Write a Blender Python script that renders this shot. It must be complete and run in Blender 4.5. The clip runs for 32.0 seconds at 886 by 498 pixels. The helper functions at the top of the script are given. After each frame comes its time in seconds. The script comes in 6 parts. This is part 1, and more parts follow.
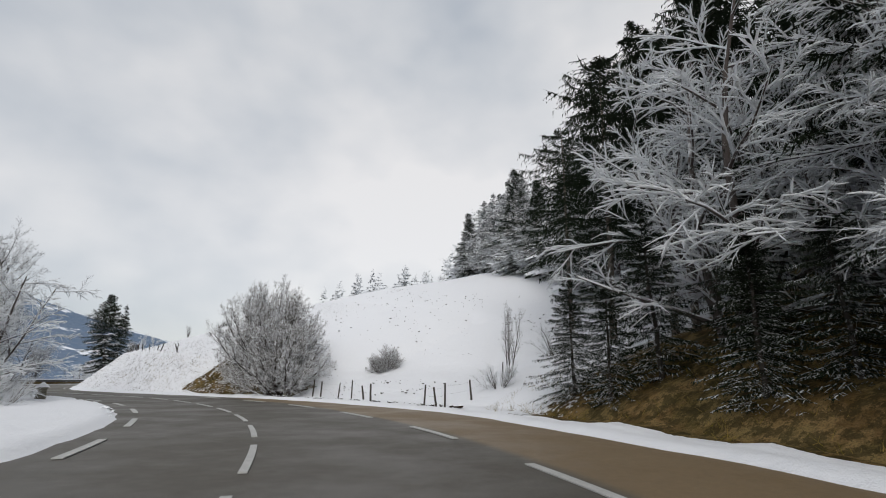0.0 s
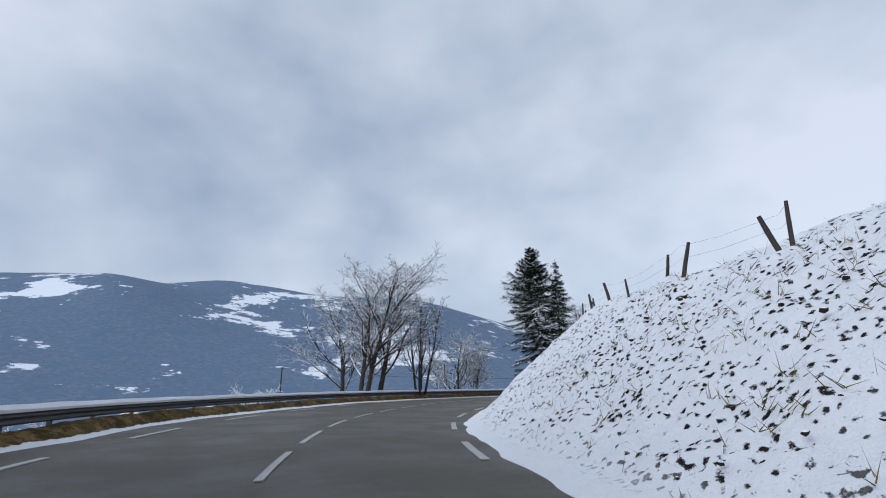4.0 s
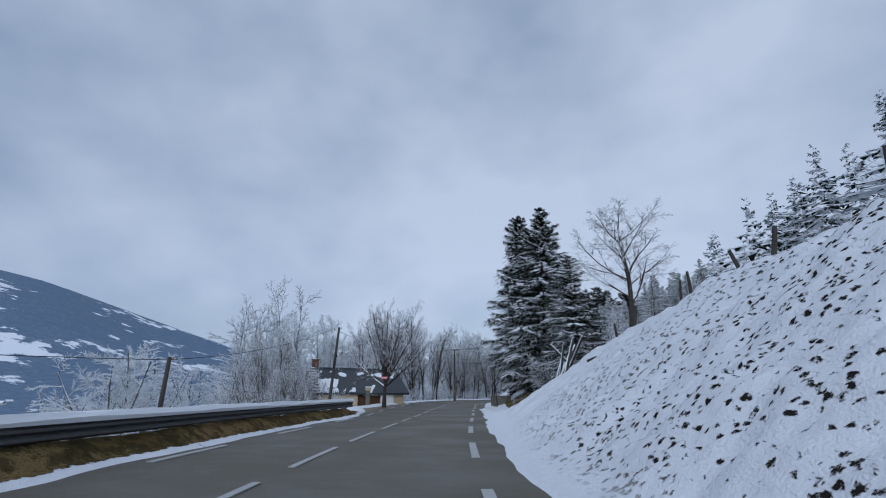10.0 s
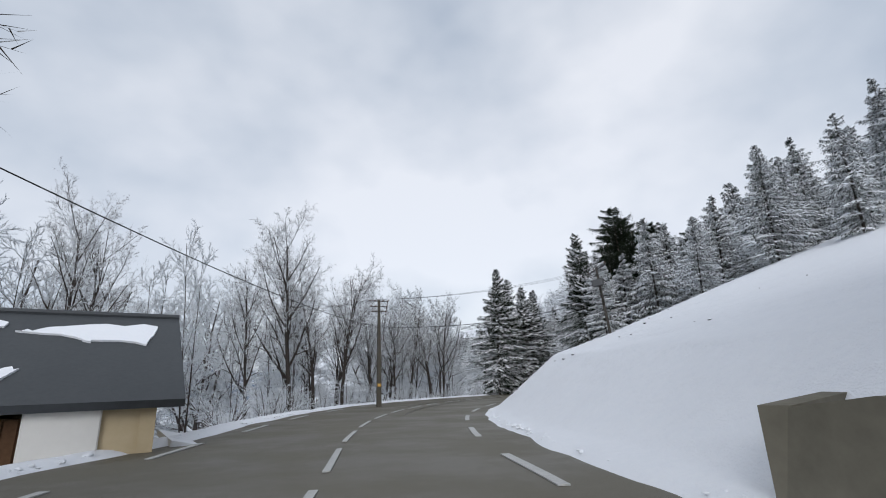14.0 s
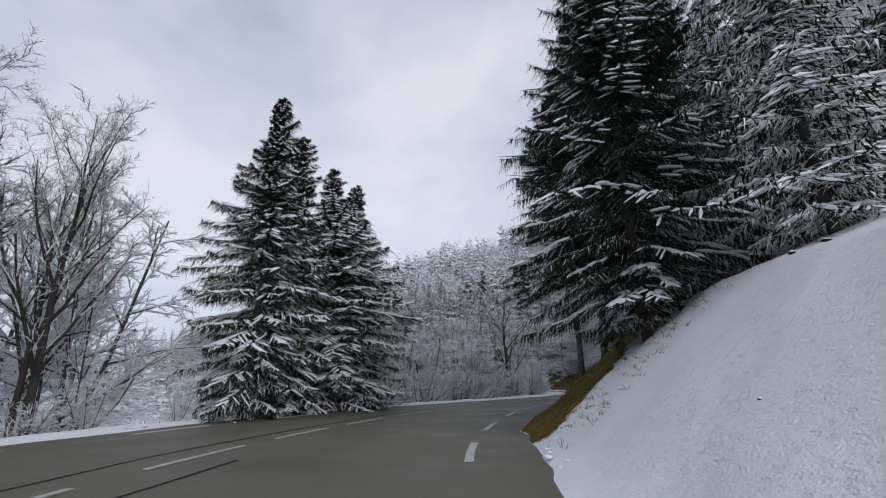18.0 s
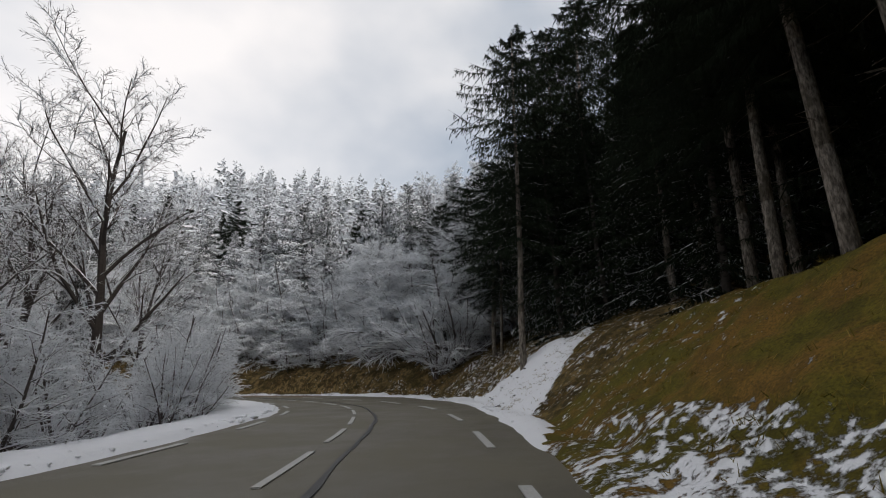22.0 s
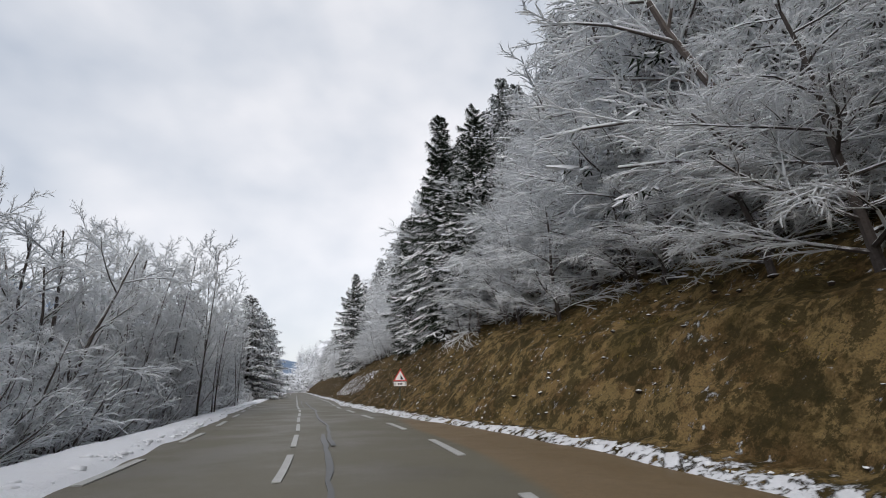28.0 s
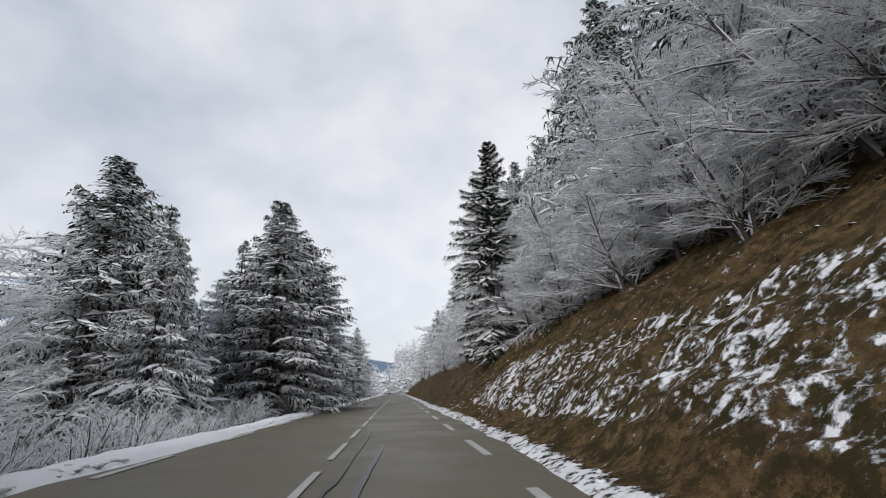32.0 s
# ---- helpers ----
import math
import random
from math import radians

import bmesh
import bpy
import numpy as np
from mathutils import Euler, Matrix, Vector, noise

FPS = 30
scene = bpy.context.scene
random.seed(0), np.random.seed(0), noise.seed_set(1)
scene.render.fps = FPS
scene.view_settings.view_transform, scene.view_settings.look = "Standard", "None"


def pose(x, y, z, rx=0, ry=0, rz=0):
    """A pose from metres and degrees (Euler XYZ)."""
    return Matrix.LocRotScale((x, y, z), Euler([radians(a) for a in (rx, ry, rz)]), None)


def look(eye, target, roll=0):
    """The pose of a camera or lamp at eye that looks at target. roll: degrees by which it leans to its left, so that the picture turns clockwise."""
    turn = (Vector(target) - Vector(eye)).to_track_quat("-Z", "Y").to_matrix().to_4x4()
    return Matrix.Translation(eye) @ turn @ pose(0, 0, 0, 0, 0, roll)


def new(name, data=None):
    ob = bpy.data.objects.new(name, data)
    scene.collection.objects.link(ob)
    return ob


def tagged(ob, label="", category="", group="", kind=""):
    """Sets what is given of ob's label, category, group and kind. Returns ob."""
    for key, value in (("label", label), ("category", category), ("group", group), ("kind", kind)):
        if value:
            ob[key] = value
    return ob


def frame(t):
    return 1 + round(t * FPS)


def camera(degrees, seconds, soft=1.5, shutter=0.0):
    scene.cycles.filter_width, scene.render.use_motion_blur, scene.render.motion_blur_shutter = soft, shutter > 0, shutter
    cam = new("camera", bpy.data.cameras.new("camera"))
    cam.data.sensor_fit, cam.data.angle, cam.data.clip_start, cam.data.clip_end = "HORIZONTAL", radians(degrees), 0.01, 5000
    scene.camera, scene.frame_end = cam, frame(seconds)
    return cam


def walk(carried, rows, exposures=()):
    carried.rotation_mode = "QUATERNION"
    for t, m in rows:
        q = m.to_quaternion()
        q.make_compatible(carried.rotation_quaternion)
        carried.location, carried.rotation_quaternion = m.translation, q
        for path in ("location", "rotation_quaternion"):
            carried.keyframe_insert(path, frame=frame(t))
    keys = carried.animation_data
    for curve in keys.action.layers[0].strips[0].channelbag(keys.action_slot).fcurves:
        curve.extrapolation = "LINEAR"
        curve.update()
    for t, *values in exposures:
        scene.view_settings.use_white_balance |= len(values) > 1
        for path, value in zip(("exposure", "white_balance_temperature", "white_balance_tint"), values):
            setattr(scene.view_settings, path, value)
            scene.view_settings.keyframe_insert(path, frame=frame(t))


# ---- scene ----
cam = camera(85.76, 32.0, soft=1.0)
PATH = [
    (0, -0.000, 0.000, 1.3, 105.459, -0.597, 0.000),
    (0.5, -0.991, 6.107, 1.3, 105.710, -0.643, 7.724),
    (1, -2.960, 11.909, 1.3, 105.630, -0.712, 16.185),
    (1.5, -5.558, 17.268, 1.3, 105.530, -0.556, 23.832),
    (2, -8.396, 22.288, 1.3, 105.391, -0.323, 30.891),
    (2.5, -11.799, 26.884, 1.3, 105.761, -0.582, 36.670),
    (3, -15.813, 31.247, 1.3, 105.979, -0.429, 42.186),
    (3.5, -20.371, 35.214, 1.3, 106.132, -0.315, 46.443),
    (4, -25.200, 38.968, 1.3, 106.054, 0.410, 48.210),
    (4.5, -30.107, 42.685, 1.3, 105.963, 0.939, 47.915),
    (5, -34.940, 46.503, 1.3, 105.850, 1.339, 45.859),
    (5.5, -39.555, 50.534, 1.3, 105.707, 1.658, 42.217),
    (6, -43.718, 54.939, 1.3, 106.070, 2.435, 37.045),
    (6.5, -47.354, 59.444, 1.3, 106.759, 2.368, 32.930),
    (7, -50.690, 64.069, 1.3, 106.466, 2.307, 28.692),
    (7.5, -53.569, 68.893, 1.3, 106.380, 1.717, 24.204),
    (8, -55.963, 73.894, 1.3, 106.317, 1.012, 19.712),
    (8.5, -58.023, 79.007, 1.3, 106.275, 0.461, 17.134),
    (9, -59.812, 84.241, 1.3, 106.220, 0.295, 14.407),
    (9.5, -61.367, 89.604, 1.3, 106.694, -0.161, 11.622),
    (10, -62.696, 95.105, 1.3, 106.764, -0.211, 9.173),
    (10.5, -63.827, 100.692, 1.3, 106.823, -0.145, 7.681),
    (11, -64.847, 106.371, 1.3, 106.605, 0.414, 6.008),
    (11.5, -65.759, 111.943, 1.3, 106.515, 0.521, 4.789),
    (12, -66.523, 117.512, 1.3, 106.375, 0.692, 3.928),
    (12.5, -67.170, 122.725, 1.3, 106.427, 1.051, 3.331),
    (13, -67.897, 127.896, 1.3, 106.165, 1.800, 2.447),
    (13.5, -68.500, 132.959, 1.3, 106.172, 2.319, 1.341),
    (14, -69.006, 138.110, 1.3, 106.097, 2.117, -0.098),
    (14.5, -69.370, 143.333, 1.3, 106.012, 1.929, -1.918),
    (15, -69.549, 148.611, 1.3, 105.910, 1.733, -4.173),
    (15.5, -69.498, 153.921, 1.3, 105.782, 1.503, -6.924),
    (16, -69.174, 159.236, 1.3, 105.300, 1.809, -10.234),
    (16.5, -68.536, 164.525, 1.3, 105.419, 1.314, -13.981),
    (17, -67.137, 169.823, 1.3, 105.314, 0.636, -18.412),
    (17.5, -65.680, 174.992, 1.3, 105.768, 0.890, -22.704),
    (18, -63.798, 180.083, 1.3, 106.054, 1.086, -27.309),
    (18.5, -61.527, 185.069, 1.3, 106.086, 1.306, -31.242),
    (19, -58.697, 189.895, 1.3, 105.857, 1.655, -36.053),
    (19.5, -55.549, 194.512, 1.3, 105.709, 2.145, -40.390),
    (20, -52.084, 198.909, 1.3, 105.661, 1.905, -45.186),
    (20.5, -48.245, 203.018, 1.3, 105.410, 1.552, -49.598),
    (21, -44.093, 206.842, 1.3, 105.386, 1.408, -54.356),
    (21.5, -39.621, 210.171, 1.3, 105.399, 1.116, -57.649),
    (22, -35.016, 213.381, 1.3, 105.365, 0.837, -59.620),
    (22.5, -30.341, 216.439, 1.3, 105.500, 0.777, -60.222),
    (23, -25.688, 219.399, 1.3, 105.732, 0.536, -60.023),
    (23.5, -21.379, 222.489, 1.3, 106.148, 0.327, -57.155),
    (24, -17.262, 226.004, 1.3, 106.331, 0.495, -51.219),
    (24.5, -13.518, 229.852, 1.3, 106.578, 0.482, -44.529),
    (25, -10.354, 234.221, 1.3, 106.111, 0.992, -37.307),
    (25.5, -7.773, 238.988, 1.3, 105.636, 1.379, -29.593),
    (26, -5.866, 244.088, 1.3, 105.111, 1.691, -21.419),
    (26.5, -4.719, 249.436, 1.3, 104.487, 1.964, -12.814),
    (27, -4.439, 254.921, 1.3, 105.021, 2.242, -3.801),
    (27.5, -5.034, 260.334, 1.3, 105.675, 1.914, 4.390),
    (28, -6.349, 265.567, 1.3, 106.133, 1.116, 11.376),
    (28.5, -8.222, 270.665, 1.3, 106.945, 0.596, 16.582),
    (29, -10.519, 275.791, 1.3, 107.018, 0.637, 20.191),
    (29.5, -12.984, 280.805, 1.3, 106.925, 1.235, 21.991),
    (30, -15.545, 285.767, 1.3, 106.613, 1.286, 22.502),
    (30.5, -17.995, 290.782, 1.3, 106.651, 1.340, 22.807),
    (31, -20.582, 295.760, 1.3, 106.693, 1.385, 22.765),
    (31.5, -23.259, 300.800, 1.3, 106.766, 1.392, 22.789),
    (32, -25.917, 305.944, 1.3, 106.465, 1.361, 22.629),
]
LIGHT = [
    (0.0, 0.18, 6600, 10), (1.0, 0.08, 6500, 10), (2.0, -0.02, 6300, 10), (2.6, 0.08, 6150, 10), (3.5, 0.15, 5900, 10), (5.5, -0.2, 5250, 10), (7.0, -0.04, 5400, 10), (8.0, -0.1, 5500, 10), (9.0, -0.3, 5300, 10), (11.0, -0.27, 5250, 10), (12.0, -0.08, 5500, 10), (12.5, 0.08, 5800, 10), (13.5, 0.3, 6150, 10),
    (16.0, -0.12, 5700, 12), (17.0, 0.0, 5800, 12), (18.0, 0.12, 5950, 12), (19.0, 0.38, 6500, 12), (24.0, 0.5, 6800, 12), (28.0, 0.48, 6500, 12), (32.0, 0.42, 6500, 12),
]
walk(cam, [(r[0], pose(*r[1:])) for r in PATH], LIGHT)

# ---- sky and light ----
SUN_EL, SUN_AZ = radians(28), radians(182)


def build_world():
    w = bpy.data.worlds.new("overcast_sky")
    scene.world = w
    w.use_nodes = True
    nt = w.node_tree
    nt.nodes.clear()
    n = nt.nodes.new
    out, bg = n("ShaderNodeOutputWorld"), n("ShaderNodeBackground")
    sky = n("ShaderNodeTexSky")
    sky.sky_type, sky.sun_disc = 'NISHITA', False
    sky.sun_elevation, sky.sun_rotation = SUN_EL, SUN_AZ
    co, mp = n("ShaderNodeTexCoord"), n("ShaderNodeMapping")
    mp.inputs["Scale"].default_value = (1.0, 1.0, 1.5)
    big, fine = n("ShaderNodeTexNoise"), n("ShaderNodeTexNoise")
    big.inputs["Scale"].default_value, big.inputs["Detail"].default_value = 1.5, 4
    big.inputs["Roughness"].default_value = 0.5
    fine.inputs["Scale"].default_value, fine.inputs["Detail"].default_value = 5.0, 5
    ramp = n("ShaderNodeValToRGB")
    e = ramp.color_ramp.elements
    e[0].position, e[0].color = 0.30, (0.40, 0.46, 0.54, 1)
    e[1].position, e[1].color = 0.64, (0.93, 0.92, 0.92, 1)
    mid = e.new(0.47)
    mid.color = (0.66, 0.69, 0.73, 1)
    add = n("ShaderNodeMath")
    add.operation = 'MULTIPLY_ADD'
    add.inputs[1].default_value = 0.22
    dim = n("ShaderNodeMix")
    dim.data_type, dim.blend_type = 'RGBA', 'ADD'
    dim.inputs["Factor"].default_value = 0.02
    l = nt.links.new
    l(co.outputs["Generated"], mp.inputs["Vector"])
    l(mp.outputs["Vector"], big.inputs["Vector"])
    l(mp.outputs["Vector"], fine.inputs["Vector"])
    l(fine.outputs["Fac"], add.inputs[0])
    sub = n("ShaderNodeMath")
    sub.operation = 'SUBTRACT'
    sub.inputs[1].default_value = 0.11
    l(big.outputs["Fac"], sub.inputs[0])
    l(sub.outputs[0], add.inputs[2])
    l(add.outputs[0], ramp.inputs["Fac"])
    l(ramp.outputs["Color"], dim.inputs["A"])
    l(sky.outputs["Color"], dim.inputs["B"])
    l(dim.outputs["Result"], bg.inputs["Color"])
    bg.inputs["Strength"].default_value = 0.72
    l(bg.outputs[0], out.inputs[0])


build_world()
sun = new("sun", bpy.data.lights.new("sun", "SUN"))
sun.data.energy, sun.data.angle, sun.data.color = 1.3, radians(35), (1.0, 0.97, 0.93)
sun.matrix_world = look((0, 0, 300), (-math.sin(SUN_AZ) * 300 * math.cos(SUN_EL), -math.cos(SUN_AZ) * 300 * math.cos(SUN_EL), 300 - 300 * math.sin(SUN_EL)))


# ---- materials ----
class Nodes:
    def __init__(self, name, rough=0.8):
        self.mat = bpy.data.materials.new(name)
        self.mat.use_nodes = True
        self.nt = self.mat.node_tree
        self.bsdf = self.nt.nodes["Principled BSDF"]
        self.bsdf.inputs["Roughness"].default_value = rough
        self.bsdf.inputs["Specular IOR Level"].default_value = 0.5 if rough < 0.8 else 0.08
        self.obj = self.n("ShaderNodeTexCoord").outputs["Object"]

    def n(self, kind):
        return self.nt.nodes.new(kind)

    def put(self, a, b):
        if isinstance(a, (int, float)):
            b.default_value = a
        elif isinstance(a, tuple):
            b.default_value = a if len(a) == 4 else (*a, 1)
        else:
            self.nt.links.new(a, b)

    def noise(self, scale, detail=4, rough=0.6, vec=None, dim='Fac'):
        t = self.n("ShaderNodeTexNoise")
        t.inputs["Scale"].default_value, t.inputs["Detail"].default_value, t.inputs["Roughness"].default_value = scale, detail, rough
        self.put(vec or self.obj, t.inputs["Vector"])
        return t.outputs[dim]

    def cells(self, scale, feature='F1', vec=None, rnd=1.0):
        t = self.n("ShaderNodeTexVoronoi")
        t.feature = feature
        t.inputs["Scale"].default_value, t.inputs["Randomness"].default_value = scale, rnd
        self.put(vec or self.obj, t.inputs["Vector"])
        return t.outputs["Distance"]

    def ramp(self, fac, a, b, lo=0.0, hi=1.0):
        t = self.n("ShaderNodeMapRange")
        t.interpolation_type = 'SMOOTHSTEP'
        self.put(fac, t.inputs["Value"])
        for k, v in (("From Min", a), ("From Max", b), ("To Min", lo), ("To Max", hi)):
            self.put(v, t.inputs[k])
        return t.outputs["Result"]

    def math(self, op, a, b):
        t = self.n("ShaderNodeMath")
        t.operation = op
        self.put(a, t.inputs[0])
        self.put(b, t.inputs[1])
        return t.outputs[0]

    def mix(self, fac, a, b):
        t = self.n("ShaderNodeMix")
        t.data_type = 'RGBA'
        self.put(fac, t.inputs["Factor"])
        self.put(a, t.inputs["A"])
        self.put(b, t.inputs["B"])
        return t.outputs["Result"]

    def attr(self, name):
        t = self.n("ShaderNodeAttribute")
        t.attribute_name = name
        return t.outputs["Fac"]

    def up(self):
        g, x = self.n("ShaderNodeNewGeometry"), self.n("ShaderNodeSeparateXYZ")
        self.nt.links.new(g.outputs["Normal"], x.inputs[0])
        return x.outputs["Z"]

    def rnd(self):
        return self.n("ShaderNodeObjectInfo").outputs["Random"]

    def done(self, color, bump=None, height=0.02, rough=None, strength=0.6):
        self.put(color, self.bsdf.inputs["Base Color"])
        if rough is not None:
            self.put(rough, self.bsdf.inputs["Roughness"])
        if bump is not None:
            b = self.n("ShaderNodeBump")
            b.inputs["Distance"].default_value, b.inputs["Strength"].default_value = height, strength
            self.put(bump, b.inputs["Height"])
            self.nt.links.new(b.outputs[0], self.bsdf.inputs["Normal"])
        return self.mat


SNOW = (0.84, 0.86, 0.88)


def mat_asphalt():
    m = Nodes("wet_asphalt", 0.45)
    fine, mid, big = m.noise(90, 3), m.noise(4, 5), m.noise(0.35, 4)
    c = m.mix(fine, (0.043, 0.038, 0.029), (0.086, 0.076, 0.058))
    c = m.mix(m.ramp(mid, 0.35, 0.75, 0, 0.6), c, (0.097, 0.086, 0.068))
    c = m.mix(m.math('MULTIPLY', m.attr("age"), m.ramp(big, 0.3, 0.7, 0.55, 0.95)), c, m.mix(fine, (0.095, 0.086, 0.058), (0.175, 0.158, 0.110)))
    c = m.mix(m.ramp(m.attr("sand"), 0.35, 0.65), c, m.mix(m.noise(9, 5), (0.115, 0.080, 0.040), (0.21, 0.145, 0.075)))
    return m.done(c, fine, 0.006, m.ramp(big, 0.35, 0.65, 0.50, 0.72))


def mat_ground():
    m = Nodes("ground_cover", 0.9)
    n1, n2, n3 = m.noise(0.7, 5), m.noise(4.5, 5, 0.65), m.noise(26, 4)
    soil = m.mix(m.ramp(n2, 0.3, 0.7), (0.035, 0.024, 0.014), (0.17, 0.11, 0.055))
    soil = m.mix(m.math('MULTIPLY', m.ramp(m.noise(0.9, 5, 0.7), 0.46, 0.54, 0, 0.8), m.ramp(m.attr("grass"), 0.0, 0.12, 0.15, 1.0)), soil, m.mix(n3, (0.19, 0.125, 0.052), (0.42, 0.30, 0.15)))
    soil = m.mix(m.ramp(m.noise(0.5, 5, 0.7), 0.55, 0.61, 0, 0.6), soil, (0.055, 0.038, 0.014))
    grass = m.mix(n2, (0.06, 0.058, 0.010), (0.20, 0.165, 0.026))
    grass = m.mix(m.ramp(n1, 0.42, 0.62), grass, (0.22, 0.125, 0.03))
    dark = m.ramp(m.noise(2.2, 6, 0.8), 0.48, 0.54, 0, 0.85)
    dark = m.math('MULTIPLY', dark, m.math('SUBTRACT', 1.0, m.math('MULTIPLY', m.attr("grass"), 0.6)))
    base = m.mix(dark, m.mix(m.ramp(n3, 0.3, 0.8, 0, 0.8), m.mix(m.attr("grass"), soil, grass), (0.04, 0.03, 0.013)), (0.028, 0.024, 0.010))
    cover = m.math('ADD', m.math('MULTIPLY', n2, 0.75), m.math('MULTIPLY', n1, 0.35))
    lim = m.math('SUBTRACT', 1.06, m.attr("snow"))
    snowy = m.ramp(m.math('SUBTRACT', cover, lim), -0.04, 0.04)
    dent = m.math('ADD', m.math('MULTIPLY', m.cells(6.4), 0.42), m.math('MULTIPLY', m.noise(11.0, 4, 0.65), 0.70))
    dent = m.math('ADD', dent, m.math('MULTIPLY', m.math('SUBTRACT', m.noise(0.9, 3), 0.5), 0.25))
    dent = m.math('MULTIPLY', m.ramp(dent, 0.405, 0.475, 1, 0), m.attr("dent"))
    snowy = m.math('MULTIPLY', snowy, m.math('SUBTRACT', 1.0, dent))
    base = m.mix(dent, base, (0.022, 0.019, 0.017))
    c = m.mix(snowy, base, m.mix(n2, (0.74, 0.76, 0.80), (0.82, 0.83, 0.85)))
    h = m.math('ADD', m.math('ADD', m.math('MULTIPLY', n1, 1.0), m.math('MULTIPLY', n2, 0.25)), m.math('ADD', m.math('MULTIPLY', n3, 0.2), m.math('MULTIPLY', snowy, 0.9)))
    return m.done(c, h, 0.13, m.ramp(snowy, 0, 1, 0.95, 0.6), 0.9)


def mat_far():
    m = Nodes("hazed_mountainside_woods", 0.95)
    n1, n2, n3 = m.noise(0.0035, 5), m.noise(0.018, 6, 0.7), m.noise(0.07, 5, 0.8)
    # Blue haze of the distance is mixed into these wood colours.
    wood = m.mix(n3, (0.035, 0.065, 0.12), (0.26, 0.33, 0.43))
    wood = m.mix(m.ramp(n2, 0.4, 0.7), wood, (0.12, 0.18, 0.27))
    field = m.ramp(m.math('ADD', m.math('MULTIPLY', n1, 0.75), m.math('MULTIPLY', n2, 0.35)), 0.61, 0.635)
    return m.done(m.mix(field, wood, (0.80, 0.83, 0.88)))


def snowy_mat(name, dark, light, lim, grain=18.0, soft=0.22, snow=SNOW, rough=0.85):
    m = Nodes(name, rough)
    n2 = m.noise(grain, 3)
    c = m.mix(n2, dark, light)
    mask = m.ramp(m.math('ADD', m.up(), m.math('MULTIPLY', m.math('SUBTRACT', m.noise(1.4, 4), 0.5), 1.0)), lim, lim + soft)
    return m.done(m.mix(mask, c, snow), n2, 0.01)


def twig_mat(name, dark, light, white, lean=0.25, rough=0.85):
    """Fine twigs: a share of them carries snow, more so where they lie flat."""
    m = Nodes(name, rough)
    n2 = m.noise(6, 3)
    island = m.n("ShaderNodeNewGeometry").outputs["Random Per Island"]
    patch = m.math('MULTIPLY', m.math('SUBTRACT', m.noise(0.6, 3), 0.5), 0.7)
    load = m.math('ADD', m.math('ADD', island, patch), m.math('MULTIPLY', m.up(), lean))
    return m.done(m.mix(m.ramp(load, 1 - white - 0.06, 1 - white + 0.06), m.mix(n2, dark, light), SNOW))


def frosted(mat, share):
    """Lets daylight glow through thin ice and snow."""
    nt = mat.node_tree
    bs, out = nt.nodes["Principled BSDF"], nt.nodes["Material Output"]
    tr, mx = nt.nodes.new("ShaderNodeBsdfTranslucent"), nt.nodes.new("ShaderNodeMixShader")
    nt.links.new(bs.inputs["Base Color"].links[0].from_socket, tr.inputs["Color"])
    mx.inputs[0].default_value = share
    nt.links.new(bs.outputs[0], mx.inputs[1])
    nt.links.new(tr.outputs[0], mx.inputs[2])
    nt.links.new(mx.outputs[0], out.inputs["Surface"])
    return mat


def plain(name, a, b, scale=20, rough=0.7, metal=0.0, bump=0.004):
    m = Nodes(name, rough)
    m.bsdf.inputs["Metallic"].default_value = metal
    n2, n1 = m.noise(scale, 4), m.noise(scale * 0.1, 3)
    return m.done(m.mix(m.math('ADD', m.math('MULTIPLY', n2, 0.6), m.math('MULTIPLY', n1, 0.4)), a, b), n2, bump)


def mat_bark():
    m = Nodes("pale_scaly_bark", 0.9)
    st = m.n("ShaderNodeMapping")
    st.inputs["Scale"].default_value = (1, 1, 0.3)
    m.put(m.obj, st.inputs["Vector"])
    scales, patches = m.noise(16, 5, 0.7, st.outputs[0]), m.noise(1.3, 4)
    c = m.mix(m.ramp(scales, 0.35, 0.7), (0.05, 0.042, 0.034), (0.30, 0.26, 0.22))
    c = m.mix(m.ramp(patches, 0.45, 0.65, 0, 0.8), c, (0.07, 0.06, 0.045))
    return m.done(c, scales, 0.03)


def mat_grass():
    m = Nodes("dead_grass_blades", 0.8)
    g = m.n("ShaderNodeNewGeometry").outputs["Random Per Island"]
    c = m.mix(m.ramp(g, 0.0, 0.6), (0.05, 0.045, 0.008), (0.17, 0.13, 0.022))
    return m.done(m.mix(m.ramp(g, 0.6, 1.0), c, (0.28, 0.19, 0.055)))


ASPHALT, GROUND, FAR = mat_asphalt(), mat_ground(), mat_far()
M_SNOW = plain("fresh_snow", (0.76, 0.78, 0.82), (0.84, 0.85, 0.87), 6, 0.6, 0, 0.03)
M_CUSHION = frosted(plain("loose_fresh_snow", (0.86, 0.88, 0.90), (0.92, 0.93, 0.94), 6, 0.6, 0, 0.01), 0.5)
M_PAINT = plain("worn_road_paint", (0.20, 0.20, 0.19), (0.62, 0.62, 0.60), 30, 0.6)
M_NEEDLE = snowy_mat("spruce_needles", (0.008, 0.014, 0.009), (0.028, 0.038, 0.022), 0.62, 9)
# Darker copy of the needles: shade inside the wood is put into the colour.
M_DARKNEEDLE = snowy_mat("shade_toned_spruce_needles", (0.007, 0.012, 0.007), (0.022, 0.030, 0.016), 0.8, 9)
M_SNOWNEEDLE = twig_mat("snow_crusted_needles", (0.008, 0.014, 0.009), (0.028, 0.038, 0.022), 0.58, 0.3)
M_BARK = snowy_mat("tree_bark", (0.025, 0.021, 0.018), (0.10, 0.088, 0.078), 0.75, 12)
M_PALEBARK = mat_bark()
